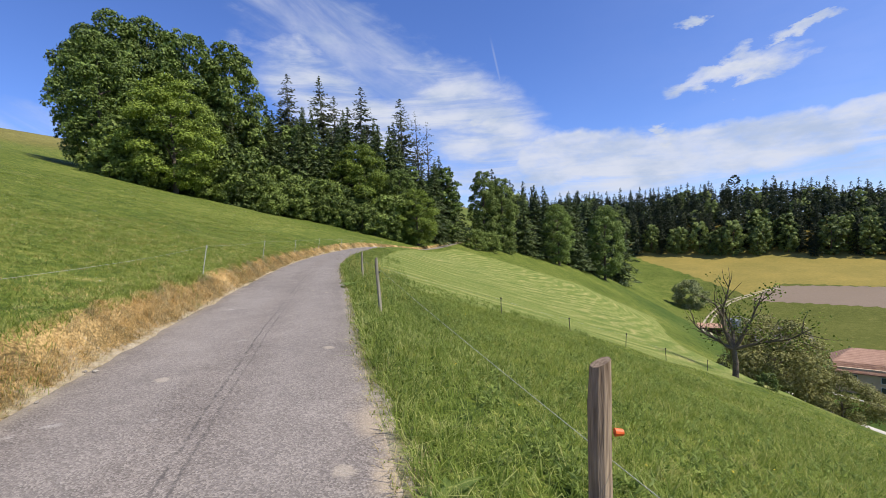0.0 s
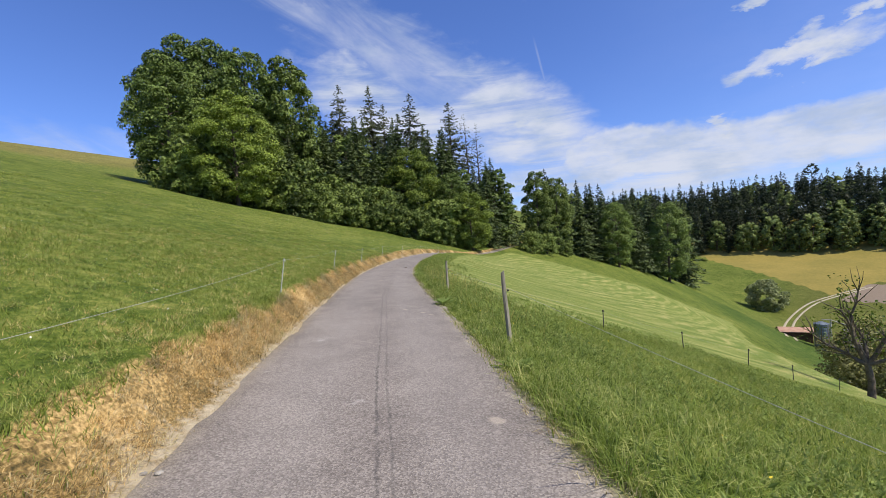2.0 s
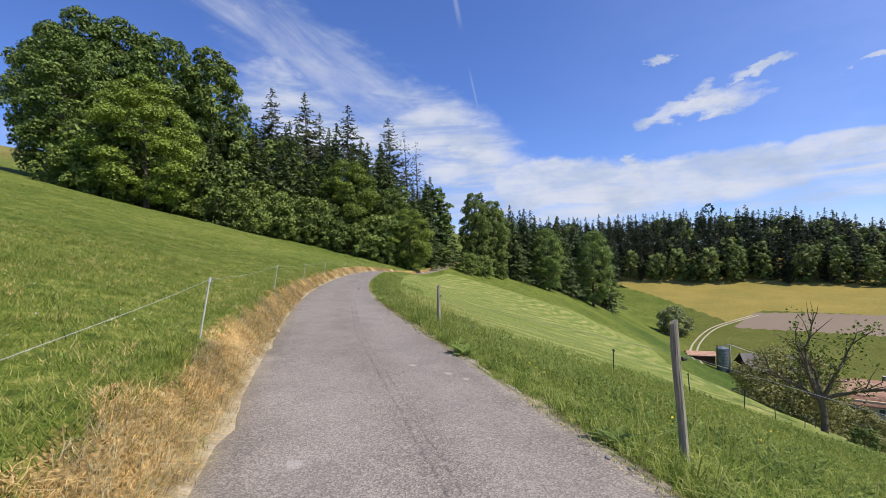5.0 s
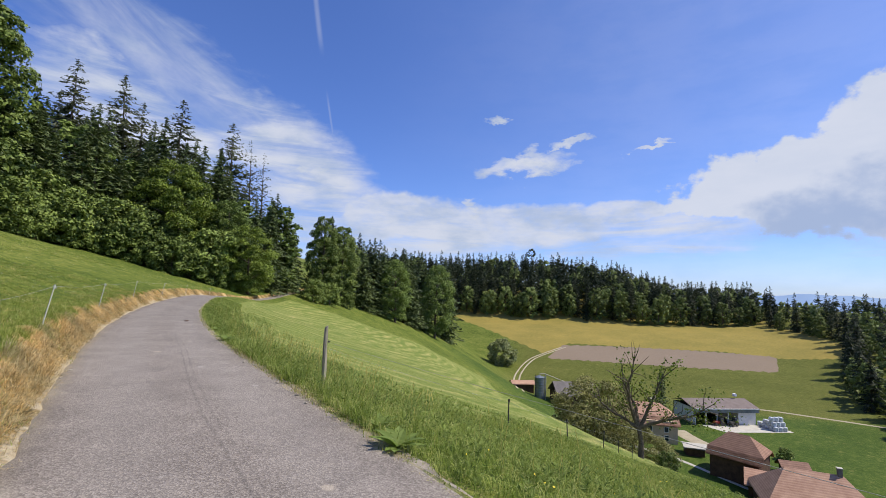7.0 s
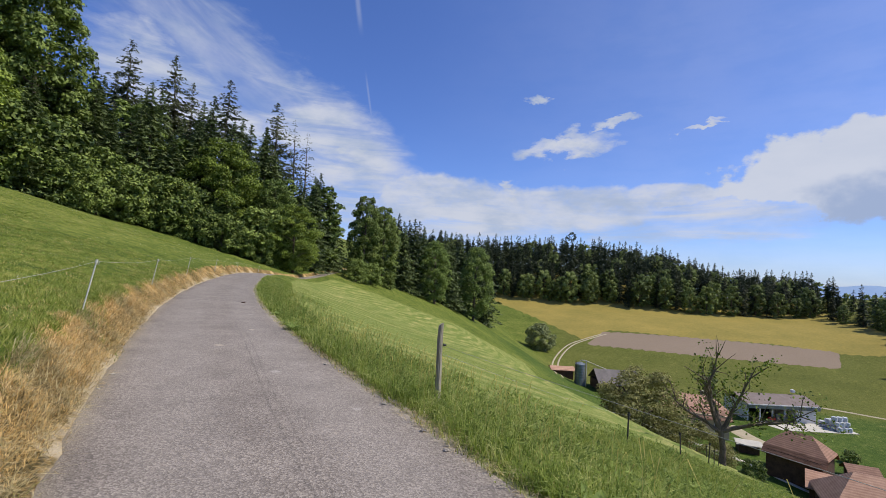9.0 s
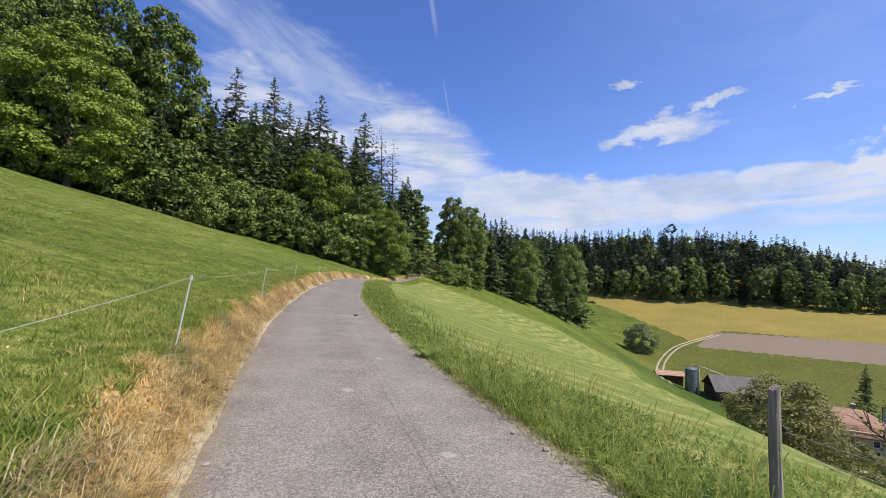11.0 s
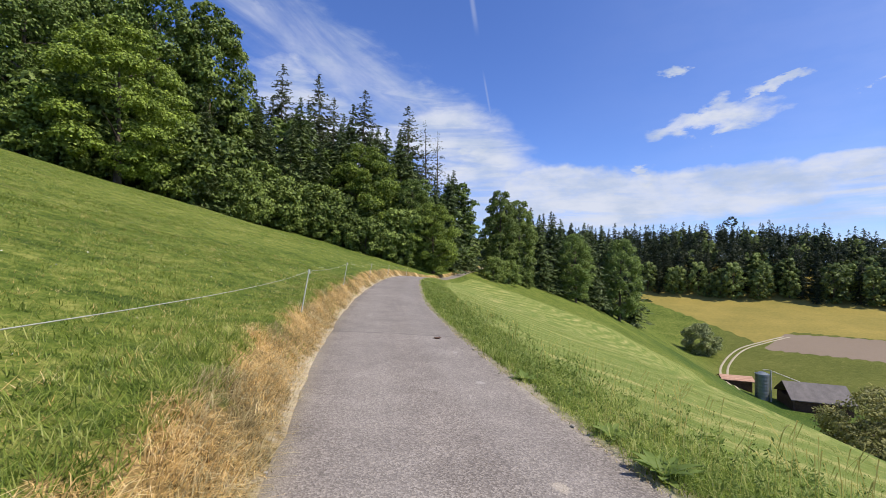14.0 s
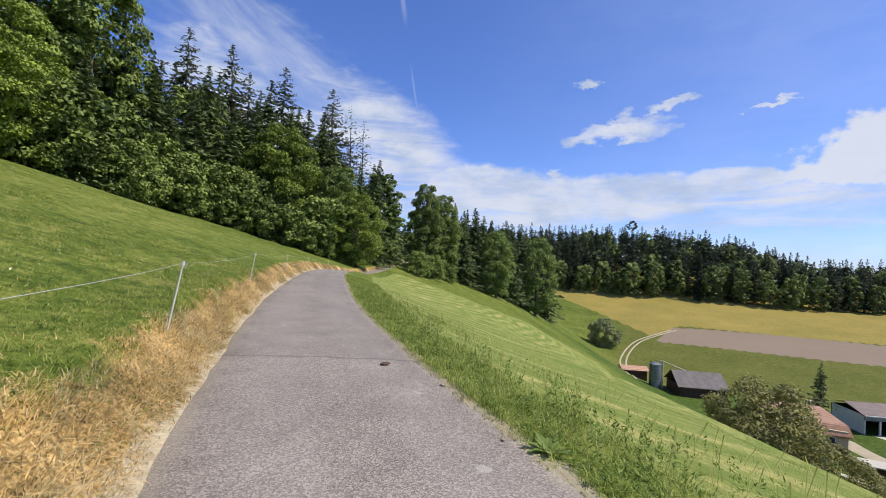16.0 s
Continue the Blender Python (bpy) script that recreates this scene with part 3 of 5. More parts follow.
def grid_faces(ny, nx):
    i = np.arange(ny * nx).reshape(ny, nx)
    return np.stack([i[:-1, :-1], i[:-1, 1:], i[1:, 1:], i[1:, :-1]], -1).reshape(-1, 4)


def spaced(stops):
    """Coordinates from (start, step) stops up to the last."""
    out = []
    for (a, step), (b, _) in zip(stops, stops[1:]):
        out += list(np.arange(a, b - step * 0.3, step))
    return np.array(out + [stops[-1][0]])


def mown_area(x, y):
    """The cut meadow beyond the fence."""
    s = x - centre_x(y)
    past = y - (16.2 + (x + 2.7) * 0.5)
    return sstep(past, 0.2, 1.4) * sstep(s, 2.3, 3.3) * (1 - sstep(s - 0.12 * (y - 40), 41, 43)) * (1 - sstep(y - 0.36 * s, 95, 98))


def field_masks(x, y):
    u, w = along_across(x, y)
    low = 279 - 9 * sstep(w, 105, 140) - 25 * (1 - sstep(w, 8, 24))
    ripe = sstep(u - low, 0, 3) * sstep(w + 4 + (u - 270) * 0.7, -1, 2) * (1 - sstep(w, 176, 180))
    tilled = sstep(u, 244, 247) * (1 - sstep(u + 0.0018 * (w - 75) ** 2, 279, 282)) * sstep(w - (u - 246) * 0.35, 7, 10) * (1 - sstep(w - (u - 245) * 0.45, 119, 122))
    m = mown_area(x, y)
    # swathes run round a long axis across the slope
    k = np.clip(((x + 2) * 32 + (y - 50) * 54) / (32.0 ** 2 + 54.0 ** 2), 0, 1)
    mown = m * (0.1 + np.hypot(x + 2 - 32 * k, y - 50 - 54 * k) / 120.0)
    return ripe, tilled, mown, u, w


def build_ground():
    ys = spaced([(-3000, 600), (-600, 120), (-120, 12), (-24, 2), (-6, 0.5), (50, 1), (130, 3), (260, 6), (500, 40), (900, 300), (3600, 300)])
    ss = spaced([(-3000, 600), (-600, 80), (-200, 10), (-60, 3), (-18, 0.8), (-4, 0.2), (-1.8, 0.1), (-1.3, 0.6), (1.3, 0.1), (1.8, 0.2), (5, 0.8), (20, 2), (70, 3), (330, 8), (600, 100), (1200, 600), (3600, 600)])
    Y, S = np.meshgrid(ys, ss, indexing="ij")
    X = beside(Y, S)
    Z = height(X, Y)
    Z = np.where((S > ROAD_L + 0.06) & (S < ROAD_R - 0.06) & (Y < 112), Z - 0.06, Z)
    me = mesh_from("ground", np.stack([X, Y, Z], -1).reshape(-1, 3), grid_faces(len(ys), len(ss)), [MAT["ground"]], True)
    ripe, tilled, mown, u, w = field_masks(X, Y)
    attribute(me, "lat", S)
    for n, v in (("ripe", ripe), ("tilled", tilled), ("mown", mown), ("valley", sstep(u, 170, 180) * sstep(w, -25, 2)), ("lush", sstep(X, 50, 75) * (1 - sstep(u, 172, 180)))):
        attribute(me, n, v)
    tagged(new("ground", me), "green hillside meadow falling into a farmed valley", "ground", kind="structure")


def build_road():
    ys = spaced([(-60, 2), (-4, 0.25), (50, 0.5), (112, 0.5)])
    ss = np.array([ROAD_L - 0.05, ROAD_L, -1.3, -1.0, -0.5, 0, 0.5, 1.0, 1.3, ROAD_R, ROAD_R + 0.05])
    Y, S = np.meshgrid(ys, ss, indexing="ij")
    wave = (0.05 * np.sin(Y * 1.7) + 0.035 * np.sin(Y * 4.1 + 1) + 0.025 * np.sin(Y * 9.3)) * (1 - 0.55 * sstep(Y, 14, 19))
    S2 = S + np.where(np.abs(S) > 1.2, wave * np.sign(S) * (np.abs(S) - 1.0) * 2, 0)
    X = centre_x(Y) + S2 * narrow(Y)
    Z = level_z(Y) - 0.026 * S + 0.012 * np.cos(S * 1.2) - np.where((S < ROAD_L - 0.01) | (S > ROAD_R + 0.01), 0.05, 0.0)
    me = mesh_from("road", np.stack([X, Y, Z], -1).reshape(-1, 3), grid_faces(len(ys), len(ss)), [MAT["asphalt"]], True)
    attribute(me, "lat", S2)
    attribute(me, "along", Y)
    tagged(new("road", me), "narrow worn grey asphalt farm road with cracks", "road", kind="structure")


build_ground()
build_road()


# ---- helpers for things ----
def part(name, bm, mat, parent, label=""):
    """Links a bmesh as one part of a thing."""
    me = bpy.data.meshes.new(name)
    bm.to_mesh(me)
    bm.free()
    me.materials.append(mat)
    ob = new(name, me)
    ob.parent = parent
    if label:
        ob["label"] = label
    return ob


def mesh_part(name, me, parent, label=""):
    ob = new(name, me)
    ob.parent = parent
    if label:
        ob["label"] = label
    return ob


def thing(name, x, y, z, label, category, group="", turn=0.0):
    ob = new(name)
    ob.empty_display_size = 0.2
    ob.matrix_world = pose(x, y, z, 0, 0, turn)
    return tagged(ob, label, category, group)


def tube_arrays(points, radii, sides=7):
    """A tapered tube along points."""
    pts = [Vector(p) for p in points]
    verts, faces = [], []
    for i, p in enumerate(pts):
        d = (pts[min(i + 1, len(pts) - 1)] - pts[max(i - 1, 0)]).normalized()
        a = d.orthogonal().normalized()
        b = d.cross(a)
        for k in range(sides):
            t = 2 * math.pi * k / sides
            verts.append(p + (a * math.cos(t) + b * math.sin(t)) * radii[i])
    for i in range(len(pts) - 1):
        for k in range(sides):
            faces.append((i * sides + k, i * sides + (k + 1) % sides, (i + 1) * sides + (k + 1) % sides, (i + 1) * sides + k))
    return [tuple(v) for v in verts], faces


def join_tubes(tubes, sides=7):
    verts, faces = [], []
    for pts, rad in tubes:
        v, f = tube_arrays(pts, rad, sides)
        faces += [tuple(i + len(verts) for i in q) for q in f]
        verts += v
    return verts, faces


rng = np.random.default_rng(7)


def leaf_quads(centres, normals, sizes, stretch=1.0, ways=None, wide=0.42):
    """Bent leaf clumps: one kite of two triangles at each centre."""
    n = len(centres)
    nrm = normals + rng.normal(0, 0.55, (n, 3))
    nrm /= np.linalg.norm(nrm, axis=1)[:, None] + 1e-9
    t = np.cross(nrm, rng.normal(0, 1, (n, 3))) if ways is None else ways + rng.normal(0, 0.45, (n, 3))
    t /= np.linalg.norm(t, axis=1)[:, None] + 1e-9
    b = np.cross(nrm, t)
    s = sizes[:, None]
    p0 = centres - t * s * 0.6 * stretch
    p1 = centres - b * s * wide - nrm * s * 0.12
    p2 = centres + t * s * 0.6 * stretch
    p3 = centres + b * s * wide - nrm * s * 0.12
    v = np.stack([p0, p1, p2, p3], 1).reshape(-1, 3)
    i = np.arange(n)[:, None] * 4
    f = np.concatenate([i + np.array([[0, 1, 2]]), i + np.array([[0, 2, 3]])])
    return v, f


def leafy_crown(name, mat, height_m, radius, base, count, size, lobes=26, flat=0.8, under=-0.12):
    """A broadleaf crown of many uneven leafy masses with gaps between."""
    cs = []
    lobes = lobes * 3
    for k in range(lobes):
        h = (k + rng.uniform(0, 1)) / lobes
        z = base + (height_m - base) * h
        prof = math.sin(math.pi * min(0.97, 0.14 + 0.80 * h)) ** 0.75
        a = k * 2.4 + rng.uniform(-0.6, 0.6)
        r = radius * prof * (0.92 - 0.5 * rng.random() ** 2.2)
        lr = radius * rng.uniform(0.13, 0.29) * (0.7 + 0.35 * prof)
        cs.append((r * math.cos(a), r * math.sin(a), z, lr))
    cs = np.array(cs)
    which = rng.choice(len(cs), count, p=cs[:, 3] ** 2 / np.sum(cs[:, 3] ** 2))
    d = rng.normal(0, 1, (count, 3))
    d /= np.linalg.norm(d, axis=1)[:, None]
    # each mass is a leafy shell over its own shade
    d[:, 2] = np.where(d[:, 2] < under, -d[:, 2] * 0.8, d[:, 2])
    rr = cs[which, 3] * (1 - 0.34 * rng.random(count) ** 2)
    # ragged outline: tufts stand out of each mass
    tuft = 1 + 0.22 * np.sin(d[:, 0] * 7 + which) * np.sin(d[:, 1] * 6 + 2 * which) * np.sin(d[:, 2] * 5)
    p = cs[which, :3] + d * (rr * tuft)[:, None] * np.array([1, 1, flat])
    p[:, 2] = np.maximum(p[:, 2], 0.15)
    v, f = leaf_quads(p, d + np.array([0, 0, 0.4]), size * rng.uniform(0.6, 1.35, count))
    return mesh_from(name, v, f, [mat])


def spruce_crown(name, mat, height_m, radius, base, whorls, per, spray, size, sparse=0.0, droop=0.35, power=0.85):
    """A conifer crown: whorls of drooping boughs, each a spray of needle clumps."""
    P, N, D, Q = [], [], [], []
    for k in range(int(whorls * per * (1 - sparse))):
        h = rng.random() ** 1.1 if k > 3 else rng.uniform(0.93, 0.985)
        z0 = base + (height_m - base) * h
        L = radius * (max(0.0, 1 - h) ** power + 0.03) * rng.uniform(0.45, 1.1) * (1.15 if rng.random() < 0.12 else 1.0)
        a = rng.uniform(0, 2 * math.pi)
        n = max(3, int(spray * (0.3 + 0.7 * L / radius)))
        u = rng.random(n) ** 0.8
        side = rng.normal(0, 0.17, n) * L * (0.35 + 0.65 * u) * (1.3 - u)
        x = u * L
        fall = droop * (1.3 - h)
        z = z0 - fall * L * u ** 1.3 + 0.18 * L * u ** 4 + rng.normal(0, 0.05, n) * (0.4 + L * 0.3)
        P.append(np.stack([x * math.cos(a) - side * math.sin(a), x * math.sin(a) + side * math.cos(a), z], 1))
        N.append(np.tile([0.45 * math.cos(a), 0.45 * math.sin(a), 0.85], (n, 1)))
        D.append(np.tile([math.cos(a), math.sin(a), -0.35], (n, 1)))
        Q.append(np.full(n, min(1.0, 0.30 + 1.9 * (1 - h))))
    P.append(np.array([[0, 0, height_m + 0.1], [0.05, 0, height_m - 0.5]]))
    N.append(np.array([[1, 0, 0.2], [0, 1, 0.2]]))
    D.append(np.array([[0, 0, 1.0], [0, 0, 1.0]]))
    Q.append(np.array([0.3, 0.4]))
    P, N, D = np.concatenate(P), np.concatenate(N), np.concatenate(D)
    P[:, 2] = np.maximum(P[:, 2], 0.1)
    v, f = leaf_quads(P, N, size * np.concatenate(Q) * rng.uniform(0.6, 1.3, len(P)), 1.5, D, 0.30)
    return mesh_from(name, v, f, [mat])


def trunk_mesh(name, mat, height_m, radius, limbs, spread, base):
    tubes = [([(0, 0, -0.4), (0.02, 0.01, height_m * 0.3), (0.05, -0.05, height_m * 0.65), (0.0, 0.05, height_m * 0.93)], [radius * 1.25, radius * 0.85, radius * 0.5, radius * 0.12])]
    for k in range(limbs):
        z = base + (height_m * 0.75 - base) * k / max(1, limbs - 1)
        a = k * 2.4
        L = spread * (1 - 0.5 * k / max(1, limbs))
        tubes.append(([(0, 0, z), (L * 0.45 * math.cos(a), L * 0.45 * math.sin(a), z + L * 0.3), (L * 0.9 * math.cos(a), L * 0.9 * math.sin(a), z + L * 0.45)], [radius * 0.4, radius * 0.25, radius * 0.06]))
    v, f = join_tubes(tubes, 6)
    return mesh_from(name, v, f, [mat], True)


def tree_kind(name, label, category, group, trunk, crown):
    """A tree with trunk and crown at the origin, to be copied from."""
    t = thing(name, 0, 0, -400, label, category, group)
    mesh_part("trunk", trunk, t)
    mesh_part("crown", crown, t)
    return t


KINDS = {}
KINDS["beech"] = tree_kind("broadleaf_tree", "tall dark green broadleaf tree at the forest edge", "tree", "trees at the forest edge",
    trunk_mesh("trunk", MAT["bark"], 22, 0.38, 9, 5.5, 4), leafy_crown("crown", MAT["leaf_beech"], 23, 6.2, 1.5, 21000, 0.34, 42, 0.8, -0.5))
KINDS["maple"] = tree_kind("maple_tree", "broad bright green leafy tree at the forest edge", "tree", "trees at the forest edge",
    trunk_mesh("trunk", MAT["bark"], 16, 0.36, 9, 5.0, 3), leafy_crown("crown", MAT["leaf_maple"], 17.5, 7.0, 0.8, 36000, 0.26, 36))
KINDS["hazel"] = tree_kind("hedge_shrub", "dense green hazel shrub in the hedge under the trees", "shrub", "shrubs of the hedge",
    trunk_mesh("trunk", MAT["bark"], 4.5, 0.10, 6, 2.2, 0.5), leafy_crown("crown", MAT["leaf_hazel"], 6.5, 3.8, 0.2, 4300, 0.33, 18, 0.85, -0.6))
KINDS["spruce"] = tree_kind("spruce_tree", "tall dark green spruce in the forest", "tree", "spruces of the forest",
    trunk_mesh("trunk", MAT["bark"], 26, 0.30, 0, 1, 4), spruce_crown("crown", MAT["needle"], 27, 5.9, 0.8, 46, 9, 15, 0.74, 0.0, 0.42, 0.86))
KINDS["spruce_thin"] = tree_kind("spruce_tree", "thin ragged grey-green spruce rising above the forest", "tree", "spruces of the forest",
    trunk_mesh("trunk", MAT["bark"], 27, 0.26, 0, 1, 4), spruce_crown("crown", MAT["needle_grey"], 28, 6.0, 2.0, 46, 8, 24, 0.52, 0.05, 0.30, 0.74))
KINDS["larch"] = tree_kind("bare_larch", "half-bare grey larch with thin branches", "tree", "spruces of the forest",
    trunk_mesh("trunk", MAT["bark"], 25, 0.24, 22, 3.2, 6), spruce_crown("crown", MAT["needle_grey"], 25.5, 4.8, 5.0, 26, 7, 12, 0.38, 0.2, 0.12, 0.62))
KINDS["far_spruce"] = tree_kind("distant_spruce", "dark spruce in the distant forest", "tree", "trees of the distant forest",
    trunk_mesh("trunk", MAT["bark"], 24, 0.3, 0, 1, 4), spruce_crown("crown", MAT["needle_far"], 25, 5.4, 0.5, 30, 9, 8, 1.05, 0.0, 0.42, 0.70))
KINDS["far_leafy"] = tree_kind("distant_broadleaf", "round green broadleaf tree in the distant forest", "tree", "trees of the distant forest",
    trunk_mesh("trunk", MAT["bark"], 17, 0.3, 5, 4, 4), leafy_crown("crown", MAT["leaf_far"], 18, 6.0, 0.5, 1300, 1.2, 18, 0.85, -0.6))

KINDS["lime"] = tree_kind("lime_tree", "tall upright light green broadleaf tree beside the bend", "tree", "trees at the forest edge",
    trunk_mesh("trunk", MAT["bark"], 20, 0.34, 9, 4.0, 2), leafy_crown("crown", MAT["leaf_hazel"], 21, 4.7, 0.6, 25000, 0.30, 48, 0.8, -0.5))
KINDS["beech_back"] = tree_kind("broadleaf_tree", "green broadleaf tree deep in the forest", "tree", "trees in the forest",
    trunk_mesh("trunk", MAT["bark"], 22, 0.38, 9, 5.5, 4), leafy_crown("crown", MAT["leaf_beech"], 23, 6.2, 1.5, 3500, 0.8, 30))
KINDS["plum"] = tree_kind("blossom_bush", "large rounded olive-brown bush on the slope", "bush", "bushes by the farm",
    trunk_mesh("trunk", MAT["bark"], 5, 0.2, 8, 3.5, 0.5), leafy_crown("crown", MAT["leaf_plum"], 8.0, 5.2, 0.2, 16000, 0.22, 30, 0.85, -0.6))
KINDS["bush"] = tree_kind("round_bush", "single round grey-green bush in the meadow", "bush", "",
    trunk_mesh("trunk", MAT["bark"], 6, 0.2, 8, 3.5, 0.5), leafy_crown("crown", MAT["leaf_bush"], 9.5, 5.4, 0.2, 8000, 0.44, 24, 0.85, -0.6))
KINDS["far_pine"] = tree_kind("distant_pine", "tall pine standing above the distant forest", "tree", "",
    trunk_mesh("trunk", MAT["bark"], 36, 0.35, 0, 1, 4), leafy_crown("crown", MAT["needle_far"], 38, 4.5, 30, 260, 1.3, 8, 0.5))


SLOPE_TREES = [
    (-50.8, 63.9, 'beech', 0.88), (-58.1, 72.0, 'beech', 1.04), (-53.8, 73.1, 'beech', 1.18), (-51.9, 77.2, 'beech', 1.23),
    (-45.0, 76.1, 'beech', 1.21), (-38.2, 78.1, 'lime', 1.36), (-37.8, 60.7, 'maple', 0.89), (-46.8, 61.5, 'beech', 0.45),
    (-34.0, 69.6, 'spruce', 0.51), (-45.8, 84.1, 'spruce', 0.95), (-36.6, 81.8, 'spruce', 0.78), (-34.6, 85.9, 'spruce', 0.8),
    (-31.8, 104.0, 'spruce', 0.92), (-22.8, 100.0, 'spruce', 1.0),
    (-16.1, 104.0, 'spruce', 0.94), (-12.2, 99.9, 'spruce', 0.95),
    (0.9, 113.8, 'spruce', 0.75), (3.3, 119.6, 'spruce', 0.6),
    (-25.6, 89.7, 'spruce', 0.62), (-18.0, 91.7, 'maple', 1.02), (-31.1, 81.6, 'spruce', 0.57), (-34.2, 75.5, 'spruce', 0.39),
    (-9.6, 93.6, 'beech', 0.66), (-2.8, 101.7, 'spruce', 0.71), (-23.1, 93.8, 'spruce', 0.74), (-30.7, 91.8, 'spruce', 0.78),
    (-5.8, 87.4, 'maple', 0.65),
]
BEND_TREES = [
    (10.2, 119.8, 'lime', 1.01), (16.2, 125.8, 'lime', 1.01), (25.0, 137.8, 'spruce', 0.8), (28.9, 141.9, 'spruce', 0.9),
    (36.5, 141.7, 'beech', 0.88), (43.2, 153.9, 'spruce', 0.98), (47.2, 156.9, 'spruce', 1.01), (59.7, 164.8, 'beech', 1.23),
    (56.1, 170.0, 'spruce', 1.16), (73.9, 187.1, 'spruce', 1.41), (35.4, 151.9, 'spruce', 0.9), (7.3, 109.2, 'hazel', 0.83),
    (11.4, 113.2, 'hazel', 0.85), (17.7, 123.2, 'hazel', 0.62),
]


# tall spires behind: place, kind and the height of the tip
SPIRES = [(-40.7, 113.3, 'spruce_thin', 45.8), (-36.8, 132.9, 'spruce_thin', 52.5), (-34.0, 134.0, 'spruce_thin', 47.0), (-26.0, 132.9, 'spruce_thin', 49.3), (-29.8, 130.0, 'spruce', 41.5),
          (-42.0, 130.7, 'spruce', 42.5), (-20.5, 131.0, 'spruce', 39.0), (-16.0, 133.0, 'spruce', 38.0), (-12.8, 135.0, 'spruce_thin', 45.4), (-7.5, 130.9, 'larch', 40.2), (-4.8, 131.0, 'larch', 37.0), (-46.5, 121.0, 'spruce_thin', 42.0)]
FULL = {'spruce': 27.0, 'spruce_thin': 28.0, 'larch': 25.5}


def plant(kind, x, y, size=1.0, slim=1.0, sink=0.3):
    k = KINDS[kind]
    m = pose(x, y, z_at(x, y) - sink, rng.uniform(-2, 2), rng.uniform(-2, 2), rng.uniform(0, 360)) @ Matrix.Diagonal((size * slim, size * slim, size, 1))
    return copy_thing(k, m)


# ---- forest above the meadow ----
def line_points(points, step):
    p = np.array(points, float)
    d = np.r_[0, np.cumsum(np.hypot(*np.diff(p, axis=0).T))]
    t = np.arange(0, d[-1], step)
    return np.stack([np.interp(t, d, p[:, 0]), np.interp(t, d, p[:, 1])], 1)


EDGE = [(-44, 56), (-31, 72), (-28, 80), (-20, 85), (-11, 84), (-7, 90)]
for i, (x, y) in enumerate(line_points(EDGE, 3.0)):
    plant("hazel", x + rng.uniform(-1, 1), y + rng.uniform(0, 2), rng.uniform(0.7, 1.0))
    plant("hazel", x + 1 + rng.uniform(-1, 1), y + 4 + rng.uniform(0, 2), rng.uniform(1.1, 1.5))
for x, y, kind, size in SLOPE_TREES + BEND_TREES:
    plant(kind, x, y, size, 1.22 if kind in ("spruce", "spruce_thin") else 1.0 if size < 1 else 0.92)
for x, y, kind, tip in SPIRES:
    size = (tip - z_at(x, y)) / FULL[kind]
    plant(kind, x, y, size, 1.2 if kind == "spruce_thin" else 1.0)
for i, (x, y) in enumerate(line_points([(-50, 82), (-36, 88), (-22, 98), (-2, 108)], 1.7)):
    x, y = x + rng.uniform(-3, 3), y + rng.uniform(-5, 7)
    plant("beech_back" if i % 5 == 1 else "spruce", x, y, rng.uniform(0.66, 0.92) * (1.0 - 0.10 * (x > -14)), 1.1)
for k in range(44):
    u = rng.uniform(0, 1)
    x, y = -66 + 64 * u + rng.uniform(-4, 4), 88 + 34 * u + rng.uniform(0, 30)
    plant(["far_spruce", "far_spruce", "far_leafy", "far_spruce"][k % 4], x, y, rng.uniform(0.6, 0.85))
for k in range(46):
    u = rng.uniform(0, 1)
    plant("far_spruce" if k % 3 else "far_leafy", 12 + 66 * u + rng.uniform(-4, 4), 136 + 66 * u + rng.uniform(0, 45), rng.uniform(0.8, 1.1))


# ---- distant forest ----
def from_valley(u, w):
    a = radians(35)
    return -4 + u * math.sin(a) + w * math.cos(a), 10 + u * math.cos(a) - w * math.sin(a)


def joined_wood(name, label, kind, spots):
    """Many far trees of one kind, joined."""
    ob = KINDS[kind].children[1] if KINDS[kind].children[1].name.startswith("crown") else KINDS[kind].children[0]
    me = ob.data
    v = np.empty(len(me.vertices) * 3, np.float32)
    me.vertices.foreach_get("co", v)
    v = v.reshape(-1, 3)
    f = np.array([p.vertices[:] for p in me.polygons])
    V, F = [], []
    for i, (x, y, size) in enumerate(spots):
        a = rng.uniform(0, 6.28)
        r = np.array([[math.cos(a), -math.sin(a), 0], [math.sin(a), math.cos(a), 0], [0, 0, 1]]) * size
        V.append(v @ r.T + np.array([x, y, z_at(x, y) - 0.3]))
        F.append(f + i * len(v))
    w = mesh_from(name, np.concatenate(V), np.concatenate(F), [me.materials[0]])
    tagged(new(name, w), label, "forest", kind="stuff")


